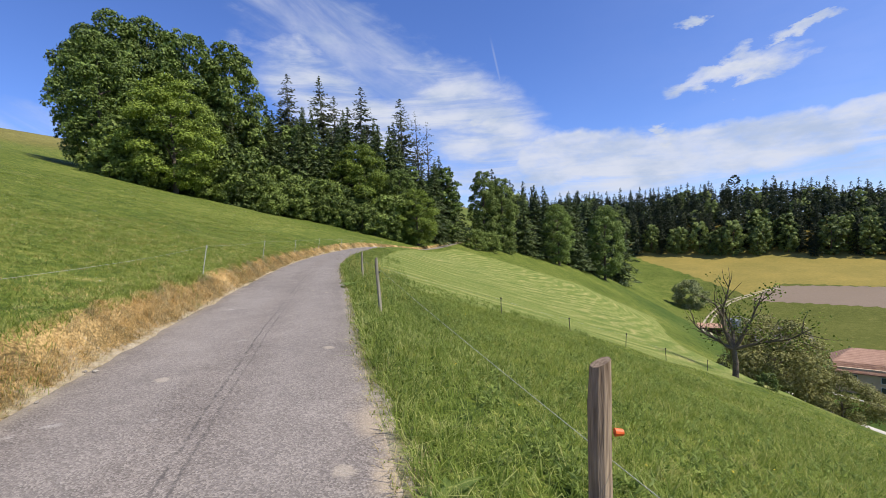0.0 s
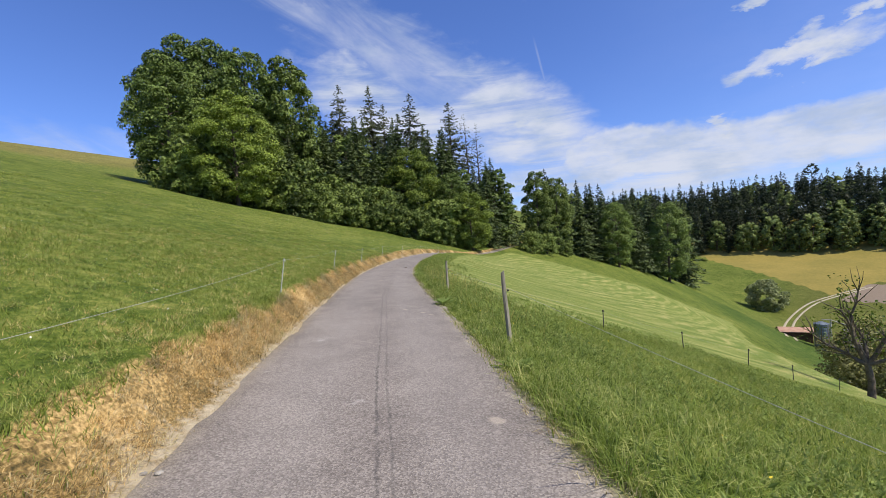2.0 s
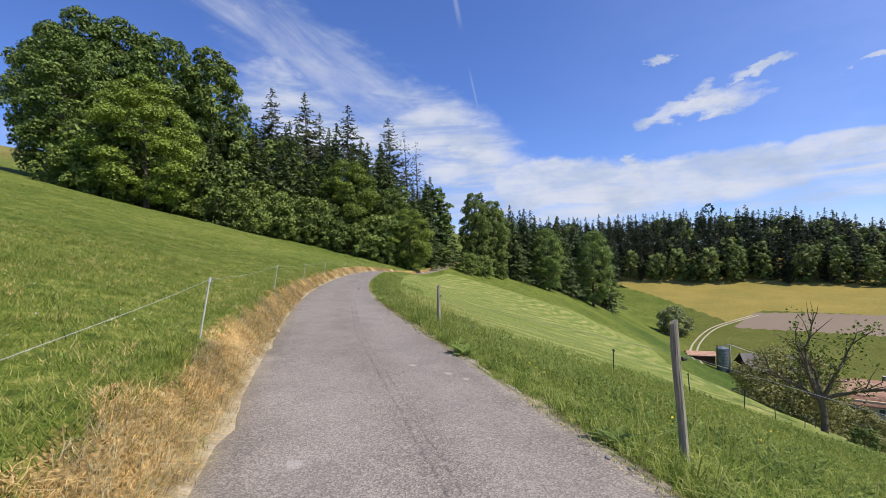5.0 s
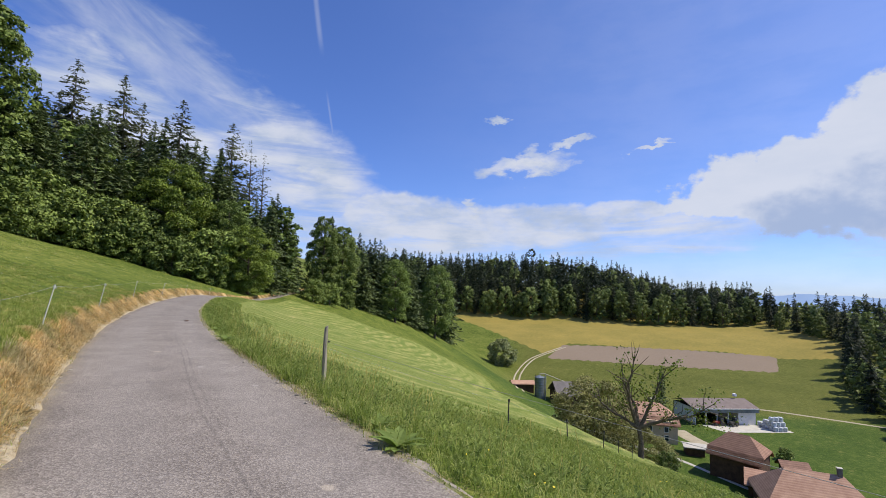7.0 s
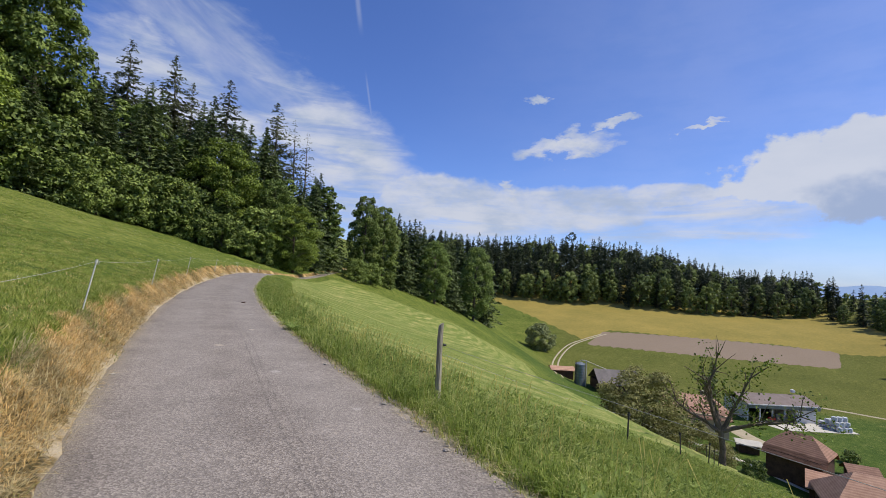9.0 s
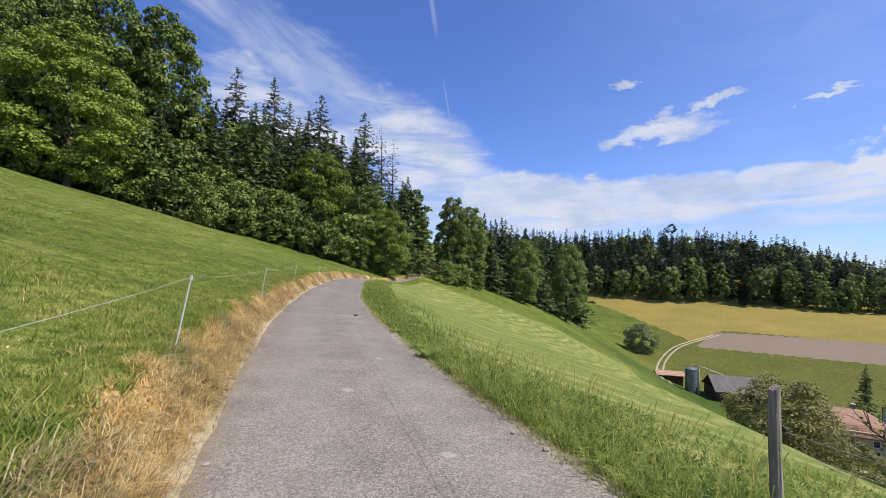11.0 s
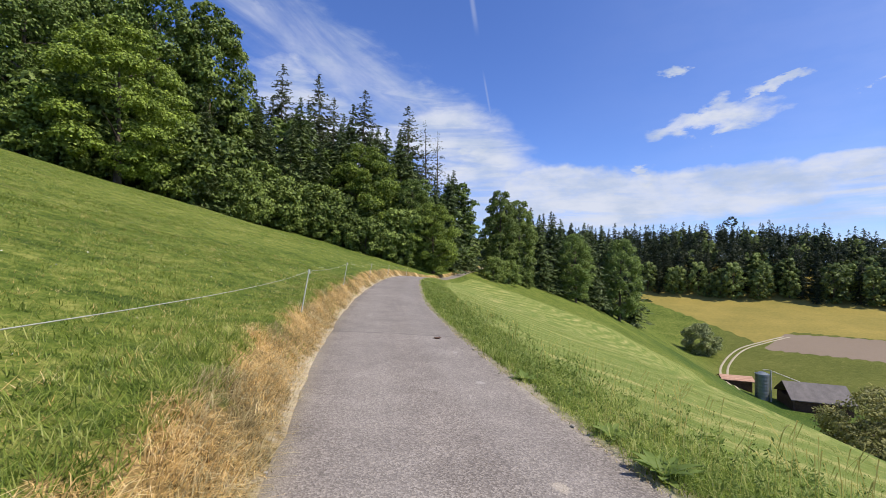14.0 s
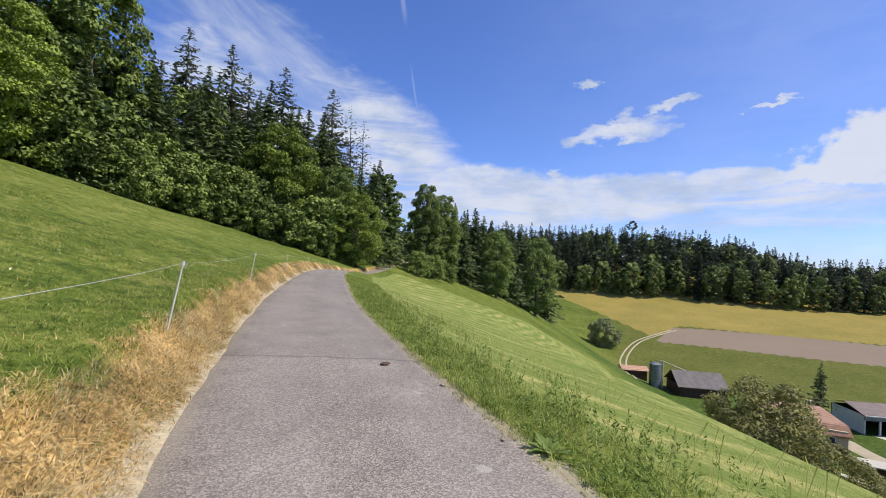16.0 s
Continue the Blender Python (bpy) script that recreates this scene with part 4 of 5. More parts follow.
KINDS["low_spruce"] = tree_kind("distant_spruce", "dark spruce in the distant forest", "tree", "",
    trunk_mesh("trunk", MAT["bark"], 24, 0.3, 0, 1, 4), spruce_crown("crown", MAT["needle_far"], 25, 5.4, 6.0, 14, 9, 5, 1.3, 0.0, 0.42, 0.70))
KINDS["low_leafy"] = tree_kind("distant_broadleaf", "round green broadleaf tree in the distant forest", "tree", "",
    trunk_mesh("trunk", MAT["bark"], 17, 0.3, 5, 4, 4), leafy_crown("crown", MAT["leaf_far"], 18, 6.0, 2.0, 700, 1.6, 12))
back_spruce, back_leafy = [], []
for row in range(9):
    for w in np.arange(-160, 190, 8.5 if row < 1 else 5.2):
        u = 364 + 0.14 * max(0, w - 90) + row * 12 + rng.uniform(-4, 4)
        x, y = from_valley(u, w + rng.uniform(-3, 3))
        leafy = rng.random() < (0.62 if row < 1 else 0.16)
        size = rng.uniform(0.86, 1.36) * (1.0 if not leafy else 1.05) * (1 - 0.16 * float(sstep(w, 60, 150)))
        if row < 2:
            plant("far_leafy" if leafy else "far_spruce", x, y, size)
        else:
            (back_leafy if leafy else back_spruce).append((x, y, size))
for row in range(5):
    for u in np.arange(70, 366, 7.0):
        w = float(np.interp(u, [60, 100, 136, 182, 249, 284, 300, 332, 378], [116, 117, 117, 118, 149, 174, 178, 172, 168])) + 4 + row * 14 + rng.uniform(-3, 3)
        x, y = from_valley(u + rng.uniform(-3, 3), w)
        leafy = rng.random() < (0.4 if row < 2 else 0.2)
        size = rng.uniform(0.62, 1.0)
        if row < 1:
            plant("far_leafy" if leafy else "far_spruce", x, y, size)
        else:
            (back_leafy if leafy else back_spruce).append((x, y, size))
joined_wood("distant_spruce_forest", "dark spruce forest covering the far hillside", "low_spruce", back_spruce)
joined_wood("distant_leafy_forest", "green broadleaf crowns scattered through the far forest", "low_leafy", back_leafy)
plant("far_pine", 240, 363, 1.0)
plant("far_pine", 300, 300, 0.8)
plant("far_leafy", 180, 70, 0.85, 1.35)
plant("bush", 115, 206, 1.36)

# ---- orchard and farm hedge ----
plant("plum", 51.5, 69.0, 1.45)
plant("plum", 55.0, 73.0, 1.1)
plant("plum", 57.5, 64.0, 0.95)
plant("spruce", 114.0, 108.0, 0.70, 1.1)
plant("hazel", 21.0, 29.0, 0.2)
plant("hazel", 98.0, 63.0, 0.7)
plant("hazel", 103.0, 55.0, 0.55)
plant("hazel", 115.0, 82.0, 0.7)
plant("hazel", 122.0, 78.0, 0.5)


def old_fruit_tree(x, y):
    """A half-dead fruit tree: bare crooked limbs, few leaves."""
    t = thing("old_fruit_tree", x, y, z_at(x, y), "half-dead old fruit tree with bare crooked dark limbs", "tree")
    r = np.random.default_rng(11)
    tubes = [([(0, 0, -0.3), (0.05, 0, 0.9), (-0.05, 0.1, 1.9)], [0.22, 0.17, 0.16])]
    tips = []
    for ax, ay, up, L in [(-0.2, 0.15, 1.0, 4.3), (0.72, -0.66, 0.60, 4.0), (-0.7, 0.65, 0.55, 2.7), (0.35, 0.6, 0.8, 3.0), (0.4, -0.5, 1.0, 3.6), (-0.5, 0.3, 0.9, 3.2)]:
        p, d = Vector((-0.05, 0.1, 1.8)), Vector((ax, ay, up)).normalized()
        pts, rad = [p.copy()], [0.13]
        for k in range(6):
            d = (d + Vector(r.normal(0, 0.15, 3)) + Vector((0, 0, 0.07))).normalized()
            p = p + d * L / 6
            pts.append(p.copy())
            rad.append(0.105 * (1 - k / 6.5) + 0.018)
            for _ in range(3 if k > 0 else 0):
                e = (d + Vector(r.normal(0, 0.75, 3))).normalized()
                q = p + e * r.uniform(0.5, 1.1)
                q2 = q + (e + Vector(r.normal(0, 0.5, 3))).normalized() * r.uniform(0.3, 0.8)
                tubes.append(([p.copy(), q, q2], [0.035, 0.02, 0.008]))
                tips += [q, q2]
        tubes.append((pts, rad))
    v, f = join_tubes(tubes, 6)
    mesh_part("trunk", mesh_from("trunk", v, f, [MAT["bark_dead"]], True), t)
    tips = [p for p in tips if r.random() < (0.9 if p.x > 0.1 else 0.35)]
    c = np.concatenate([np.array(p) + r.normal(0, 0.25, (14, 3)) for p in tips])
    v, f = leaf_quads(c, r.normal(0, 1, c.shape), 0.13 * r.uniform(0.6, 1.3, len(c)))
    mesh_part("leaves", mesh_from("leaves", v, f, [MAT["leaf_maple"]]), t, "sparse green leaves on the living side")


old_fruit_tree(19.3, 29.6)

for k in KINDS.values():
    for o in (*k.children_recursive, k):
        bpy.data.objects.remove(o)


# ---- grass beside the road ----
def blades(name, label, mat, count, y0, y1, s0, s1, h0, h1, width, lean, clump=0.12, segs=2, bias=0.0, fade=30.0, pull=0.0, keep=None):
    """Grass blades rooted in the ground between two offsets from the road; sparser far along."""
    n = int(count * 1.6)
    y = rng.uniform(y0, y1, n)
    y = y[rng.random(n) < np.where(y < fade, 1.0, np.clip(fade / np.maximum(y, 1), 0.2, 1) ** 1.3)][:count]
    n = len(y)
    s = s0 + (s1 - s0) * (rng.random(n) ** (1 + bias))
    m = max(1, n // 9)
    who = rng.integers(0, m, n)
    cy, cs = y[:m], s[:m]
    y, s = cy[who] + rng.normal(0, clump, n), cs[who] + rng.normal(0, clump, n)
    tall = rng.uniform(0.65, 1.25, m)[who]
    ok = (s > min(s0, s1) - 0.05) & (s < max(s0, s1) + 0.15)
    if keep is not None:
        ok &= keep(y, s)
    y, s, tall = y[ok], s[ok], tall[ok]
    n = len(y)
    x = beside(y, s)
    z = height(x, y) - 0.02
    patch = 0.5 + 0.5 * np.sin(x * 0.9 + 1.7 * np.sin(y * 0.55)) * np.sin(y * 0.8 + 1.3 * np.sin(x * 0.7))
    h = rng.uniform(h0, h1, n) * tall * (0.62 + 0.76 * patch) * (1 - 0.35 * sstep(y, 19.5, 23))
    a = rng.uniform(0, 2 * math.pi, n)
    d = np.stack([np.cos(a), np.sin(a), np.zeros(n)], 1)
    side = np.stack([-np.sin(a), np.cos(a), np.zeros(n)], 1)
    bend = (lean * rng.uniform(0.3, 1.3, n) * h)[:, None] * d
    bend[:, 0] += pull * h
    root = np.stack([x, y, z], 1)
    up = np.array([0, 0, 1.0])
    w = (width * rng.uniform(0.6, 1.4, n) * (1 + np.clip(np.hypot(x + 4, y - 12) - 12, 0, 60) * 0.02))[:, None]
    if segs == 1:
        v = np.stack([root - side * w, root + side * w, root + up * h[:, None] + bend], 1).reshape(-1, 3)
        f = np.arange(3 * n).reshape(-1, 3)
    else:
        mid = root + up * (0.6 * h)[:, None] + bend * 0.35
        tip = root + up * (h * (1 - 0.25 * lean))[:, None] + bend
        v = np.stack([root - side * w, root + side * w, mid + side * w * 0.7, mid - side * w * 0.7, tip], 1).reshape(-1, 3)
        i = np.arange(n)[:, None] * 5
        f = np.concatenate([i + np.array([[0, 1, 2]]), i + np.array([[0, 2, 3]]), i + np.array([[3, 2, 4]])])
    tagged(new(name, mesh_from(name, v, f, [mat])), label, "grass", kind="stuff")


def ragged(y, s):
    """The dead strip's uneven upper edge."""
    return s > -2.05 + 0.22 * np.sin(y * 1.9) * np.sin(y * 0.63 + 1) + 0.15 * np.sin(y * 5.3)


def uncut(y, s):
    return mown_area(beside(y, s), y) < 0.5


def cut(y, s):
    return mown_area(beside(y, s), y) >= 0.4


def face(y, s):
    """The lower half of the bank, where tangled haulms hang."""
    return s > -2.02 + 0.12 * np.sin(y * 2.7)


blades("verge_grass", "lush green grass on the verge below the road", MAT["grass_tall"], 80000, -1.0, 44, 1.62, 4.0, 0.09, 0.27, 0.0042, 1.15, 0.06, 2, 0.5, 26, 0.0, uncut)
blades("road_edge_grass", "short creeping grass at the asphalt's edge", MAT["grass_short"], 12000, -1.0, 44, 1.46, 1.85, 0.03, 0.10, 0.0038, 1.1, 0.08, 2, 0.0, 26)
blades("slope_grass", "green meadow grass on the slope below the road", MAT["grass_short"], 200000, -1.0, 26, 3.2, 12, 0.05, 0.15, 0.0060, 1.3, 0.06, 1, 0.4, 26, 0.0, uncut)
blades("low_slope_grass", "green meadow grass further down the slope", MAT["grass_short"], 60000, -1.0, 36, 11, 28, 0.06, 0.14, 0.011, 1.4, 0.16, 1, 0.4, 26, 0.0, uncut)
blades("mown_grass", "pale short stubble of the mown meadow", MAT["stubble"], 120000, 16.0, 46, 2.6, 17, 0.02, 0.07, 0.0055, 1.6, 0.16, 1, 0.7, 30, 0.0, cut)
blades("meadow_grass", "green meadow grass on the slope above the road", MAT["grass_short"], 210000, -0.5, 34, -2.1, -9.5, 0.04, 0.11, 0.0050, 1.4, 0.055, 1, 0.4, 26)
blades("high_meadow_grass", "green meadow grass higher on the slope", MAT["grass_short"], 80000, 3.0, 58, -9, -30, 0.06, 0.13, 0.011, 1.4, 0.16, 1, 0.3, 30)
blades("dead_grass", "dry straw-coloured dead grass on the bank above the road", MAT["straw"], 120000, -0.5, 50, -2.5, -1.70, 0.04, 0.12, 0.0027, 1.7, 0.04, 2, 0.0, 22, 0.12, ragged)
blades("bank_haulms", "tangled pale dry haulms hanging on the steep bank", MAT["haulm"], 45000, -0.5, 46, -2.15, -1.66, 0.05, 0.16, 0.0026, 1.5, 0.035, 2, 0.0, 22, 0.35, face)
blades("road_edge_straw", "dry trodden straw lying along the asphalt's upper edge", MAT["haulm"], 9000, 0.0, 48, -1.74, -1.58, 0.02, 0.06, 0.0024, 1.8, 0.05, 2, 0.0, 26)
blades("road_edge_haulms", "dry brown haulms along the asphalt's lower edge", MAT["haulm"], 11000, -0.5, 30, 1.44, 1.80, 0.02, 0.09, 0.0028, 1.6, 0.05, 2, 0.0, 26)
blades("dry_stems", "dry yellow stems scattered through the meadow grass", MAT["straw"], 26000, -0.5, 34, -2.4, -10, 0.04, 0.11, 0.0036, 1.8, 0.05, 1, 0.4, 26)
blades("meadow_tufts", "darker taller grass tufts standing in the meadow", MAT["grass_tall"], 26000, -0.5, 36, -2.5, -12, 0.07, 0.16, 0.0042, 1.2, 0.045, 2, 0.4, 26)
blades("green_tufts", "few green tufts left in the dead grass", MAT["grass_tall"], 24000, -0.5, 46, -2.5, -1.7, 0.05, 0.15, 0.0028, 1.3, 0.09, 2, 0.0, 24, 0.0, lambda y, s: np.sin(y * 2.1 + s * 3) * np.sin(y * 0.7 + 1) > 0.25)


def herbs(name, label, mat, count, y0, y1, s0, s1, h0, h1, size):
    """Leafy weeds: stems with small leaves all the way up."""
    m = max(1, count // 7)
    cy, cs = rng.uniform(y0, y1, m), s0 + (s1 - s0) * rng.random(m) ** 1.3
    who = rng.integers(0, m, count)
    y, s = cy[who] + rng.normal(0, 0.16, count), np.maximum(cs[who] + rng.normal(0, 0.16, count), min(s0, s1) if s0 > 0 else -99)
    x = beside(y, s)
    h = rng.uniform(h0, h1, count)
    k = 9
    u = np.tile(np.linspace(0.15, 1.0, k), (count, 1)) + rng.normal(0, 0.05, (count, k))
    a = rng.uniform(0, 6.28, (count, k))
    r = size * 0.8 * (1.25 - u)
    c = np.stack([x[:, None] + r * np.cos(a), y[:, None] + r * np.sin(a), height(x, y)[:, None] + h[:, None] * u], -1).reshape(-1, 3)
    ways = np.stack([np.cos(a), np.sin(a), np.full_like(a, 0.8)], -1).reshape(-1, 3)
    v, f = leaf_quads(c, np.tile([0, 0, 1.0], (len(c), 1)), size * rng.uniform(0.6, 1.4, len(c)), 1.2, ways, 0.28)
    tagged(new(name, mesh_from(name, v, f, [mat])), label, "weeds", kind="stuff")


herbs("verge_weeds", "leafy green weeds growing through the verge grass", MAT["weed"], 2600, -0.5, 34, 1.75, 4.8, 0.10, 0.34, 0.034)
herbs("pasture_weeds", "leafy green weeds in clumps over the lush pasture", MAT["weed"], 6500, -0.5, 22, 2.6, 13, 0.05, 0.20, 0.046)
herbs("meadow_weeds", "low dark green weeds in the pasture", MAT["weed"], 1300, 0, 30, -2.6, -13, 0.04, 0.11, 0.03)


def seed_stalks(count):
    """Tall flowering grasses with nodding heads on the verge."""
    y = np.where(rng.random(count) < 0.55, rng.normal(18.0, 2.0, count), rng.uniform(9, 30, count))
    s = rng.uniform(1.75, 3.4, count)
    x = beside(y, s)
    z = height(x, y)
    h = rng.uniform(0.32, 0.58, count)
    a = rng.normal(0.3, 0.9, count)
    d = np.stack([np.cos(a), np.sin(a), np.zeros(count)], 1)
    q = np.stack([-np.sin(a), np.cos(a), np.zeros(count)], 1)
    r = np.stack([x, y, z], 1)
    up = np.array([0, 0, 1.0])
    m1 = r + up * (0.75 * h)[:, None] + d * (0.10 * h)[:, None]
    m2 = r + up * h[:, None] + d * (0.28 * h)[:, None]
    m3 = m2 + d * 0.05 - up * 0.02
    w, e = 0.0012, 0.0036
    v = np.stack([r - q * w, r + q * w, m1 + q * w, m1 - q * w, m2 + q * e, m2 - q * e, m3], 1).reshape(-1, 3)
    i = np.arange(count)[:, None] * 7
    f = np.concatenate([i + np.array([[k]]).T.T * 0 + np.array([t]) for k, t in enumerate([[0, 1, 2], [0, 2, 3], [3, 2, 4], [3, 4, 5], [5, 4, 6]])])
    tagged(new("seed_grass", mesh_from("seed_grass", v, f, [MAT["seed"]])), "tall flowering grass stalks with pale seed heads", "grass", kind="stuff")


seed_stalks(700)


def flowers(name, label, mat, count, s0, s1, size, h, y1=60):
    y = rng.uniform(-1, y1, count)
    s = s0 + (s1 - s0) * rng.random(count) ** 1.4
    x = beside(y, s)
    c = np.stack([x, y, height(x, y) + h * rng.uniform(0.6, 1.3, count)], 1)
    v, f = leaf_quads(c, np.tile([0, 0, 1.0], (count, 1)), size * rng.uniform(0.7, 1.3, count))
    tagged(new(name, mesh_from(name, v, f, [mat])), label, "flowers", kind="stuff")


flowers("clover_flowers", "small white clover flowers scattered in the meadow", MAT["clover"], 2600, -3, -26, 0.020, 0.10)
flowers("yellow_flowers", "small yellow flowers in the verge grass", MAT["buttercup"], 90, 1.9, 7, 0.020, 0.24, 14)


def dock_plant(x, y, size):
    """A rosette of long broad leaves."""
    t = thing("dock_plant", x, y, z_at(x, y), "broad-leaved dock weed at the road's edge", "weed", "docks at the road's edge")
    for k in range(13):
        a = k * 2.4 + rng.uniform(-0.3, 0.3)
        L, tilt = size * rng.uniform(0.7, 1.1), rng.uniform(0.3, 1.1)
        bm = bmesh.new()
        rows = []
        for i in range(5):
            u = i / 4
            r, zz, w = L * u * math.cos(tilt * (1 - 0.4 * u)), L * u * math.sin(tilt) * (1 - 0.45 * u), 0.16 * size * math.sin(math.pi * min(0.98, 0.12 + 0.86 * u))
            rows.append([bm.verts.new((r * math.cos(a) - q * w * math.sin(a), r * math.sin(a) + q * w * math.cos(a), zz + 0.03 * abs(q) * size)) for q in (-1, 0, 1)])
        for p, q in zip(rows, rows[1:]):
            for j in (0, 1):
                bm.faces.new((p[j], p[j + 1], q[j + 1], q[j]))
        part("leaf", bm, MAT["dock"], t)


for y, off, size in [(7.9, 1.75, 0.30), (9.6, 1.7, 0.22), (12.7, 1.62, 0.34), (13.4, 1.8, 0.26), (20.3, 1.62, 0.26), (21.0, 1.7, 0.22), (22.6, 1.66, 0.20), (3.3, 1.72, 0.24)]:
    dock_plant(float(beside(y, off)), y, size)


def stone(x, y, r):
    bm = bmesh.new()
    bmesh.ops.create_icosphere(bm, subdivisions=2, radius=r)
    for v in bm.verts:
        v.co *= 1 + 0.35 * noise.noise(v.co * (2.2 / r) + Vector((x, y, 0)))
        v.co.z *= 0.55
    me = bpy.data.meshes.new("stone")
    bm.to_mesh(me)
    bm.free()
    me.materials.append(MAT["stone"])
    ob = new("stone", me)
    ob.matrix_world = pose(x, y, max(z_at(x, y), float(level_z(y)) - 0.026 * (x - float(centre_x(y)))) + r * 0.25, 0, 0, rng.uniform(0, 360))
    tagged(ob, "small loose grey stone at the road's edge", "stone", "stones at the road's edge")


for k in range(26):
    y = rng.uniform(2.0, 26.0)
    sd = -1.5 if rng.random() < 0.5 else 1.45
    stone(float(beside(y, sd + rng.uniform(-0.12, 0.06))), y, rng.uniform(0.012, 0.03))


# ---- fences ----
def wood_post(x, y, h, r, mat, label, lean=(0, 0), tag=False):
    """A weathered round post with a worn top, a nail and an insulator."""
    t = thing("fence_post", x, y, z_at(x, y), label, "fence post", "posts of the fence below the road")
    bm = bmesh.new()
    rings = []
    for i in range(9):
        u = i / 8
        rr = r * (1.06 - 0.10 * u) * (0.86 if i == 8 else 1)
        z = -0.35 + (h + 0.35) * u
        rings.append([bm.verts.new(((rr * (1 + 0.07 * math.sin(3 * k + 5 * u))) * math.cos(k * math.pi / 6) + 0.012 * math.sin(u * 5), rr * (1 + 0.06 * math.cos(2 * k + u * 3)) * math.sin(k * math.pi / 6), z + (0.02 * math.cos(k * math.pi / 6) if i == 8 else 0))) for k in range(12)])
    for p, q in zip(rings, rings[1:]):
        for k in range(12):
            bm.faces.new((p[k], p[(k + 1) % 12], q[(k + 1) % 12], q[k]))
    bm.faces.new(rings[-1])
    part("post", bm, mat, t)
    bm = bmesh.new()
    bmesh.ops.create_cone(bm, cap_ends=True, segments=10, radius1=0.017, radius2=0.012, depth=0.034, matrix=Matrix.Translation((r + 0.012, -0.02, h * 0.74)) @ Euler((0, 1.57, 0)).to_matrix().to_4x4())
    part("insulator", bm, MAT["orange"] if tag else MAT["post_dark"], t, "orange plastic insulator" if tag else "")
    t.matrix_world = pose(x, y, z_at(x, y), lean[0], lean[1], 0)
    return t


def rod_post(x, y, h, r, mat, name, label, group, lean=(0, 0)):
    """A thin fence rod with a clip at its top."""
    t = thing(name, x, y, z_at(x, y), label, "fence post", group)
    v, f = tube_arrays([(0, 0, -0.3), (0, 0, h * 0.5), (0, 0, h)], [r, r * 0.95, r * 0.85], 8)
    mesh_part("rod", mesh_from("rod", v, f, [mat], True), t)
    v, f = join_tubes([([(0, 0, h - 0.03), (0, 0, h + 0.025)], [r * 1.7, r * 1.5]), ([(0, 0, h - 0.05), (0.03, 0, h - 0.04), (0.035, 0, h)], [r * 0.6, r * 0.6, r * 0.5])], 8)
    mesh_part("clip", mesh_from("clip", v, f, [mat], True), t)
    t.matrix_world = pose(x, y, z_at(x, y), lean[0], lean[1], 0)
    return t


def wire(name, label, points, sag=0.05, r=0.004):
    pts = []
    for p, q in zip(points, points[1:]):
        p, q = Vector(p), Vector(q)
        for k in range(8):
            u = k / 8
            w = p.lerp(q, u)
            w.z -= 4 * sag * u * (1 - u)
            pts.append(w)
    pts.append(Vector(points[-1]))
    v, f = tube_arrays(pts, [r] * len(pts), 5)
    tagged(new(name, mesh_from(name, v, f, [MAT["wire"]], True)), label, "fence wire")


def top(x, y, h):
    return (x, y, z_at(x, y) + h)


wood_post(0.96, 2.70, 1.06, 0.048, MAT["post_wood"], "weathered round wooden fence post with orange insulator", (0, 2.5), True)
wood_post(-1.02, 9.40, 1.10, 0.033, MAT["post_grey"], "weathered grey wooden fence post in the verge", (0, -1.2))
wood_post(-2.71, 15.98, 0.95, 0.036, MAT["post_grey"], "weathered grey wooden fence post in the verge", (-1.0, 2.0))
wire("fence_wire", "thin pale electric fence wire below the road", [top(2.9, -4, 0.75), top(1.02, 2.70, 0.68), top(-0.94, 9.40, 0.84), top(-2.65, 15.98, 0.70)], 0.02, 0.0018)
LOWER = [(2.45, 18.5), (5.7, 20.1), (8.9, 21.9), (12.0, 24.2), (16.0, 27.2), (21.0, 32.0), (27.5, 39.0)]
for x, y in LOWER:
    rod_post(x, y, 0.66, 0.018, MAT["post_dark"], "meadow_fence_post", "thin dark fence post down the slope", "posts of the meadow fence", (rng.uniform(-3, 3), rng.uniform(-3, 3)))
wire("meadow_wire", "thin wire of the fence down the slope", [top(-2.65, 15.98, 0.6)] + [top(x, y, 0.6) for x, y in LOWER], 0.05, 0.0018)
UPPER = [(-1.9, -2.5), (-3.65, 4.2), (-5.64, 11.3), (-7.26, 18.35), (-8.20, 24.5), (-8.85, 31.0), (-9.05, 38.0), (-9.0, 46.0), (-8.3, 55.0)]
for x, y in UPPER:
    rod_post(x, y, 0.69, 0.011, MAT["post_plastic"], "pasture_fence_post", "thin pale grey plastic pasture fence post", "posts of the pasture fence", (-6, 7))
wire("pasture_wire", "pale electric fence cord along the pasture above the road", [tuple(np.array(top(x, y, 0.68)) + np.array((0.085, 0.072, 0))) for x, y in UPPER], 0.05, 0.0022)


# ---- farm in the valley ----
def box_bm(x0, x1, y0, y1, z0, z1, bevel=0.0):
    bm = bmesh.new()
    bmesh.ops.create_cube(bm, size=1.0, matrix=Matrix.Translation(((x0 + x1) / 2, (y0 + y1) / 2, (z0 + z1) / 2)) @ Matrix.Diagonal((x1 - x0, y1 - y0, z1 - z0, 1)))
    if bevel:
        bmesh.ops.bevel(bm, geom=bm.edges[:], offset=bevel, segments=1, affect="EDGES")
    return bm


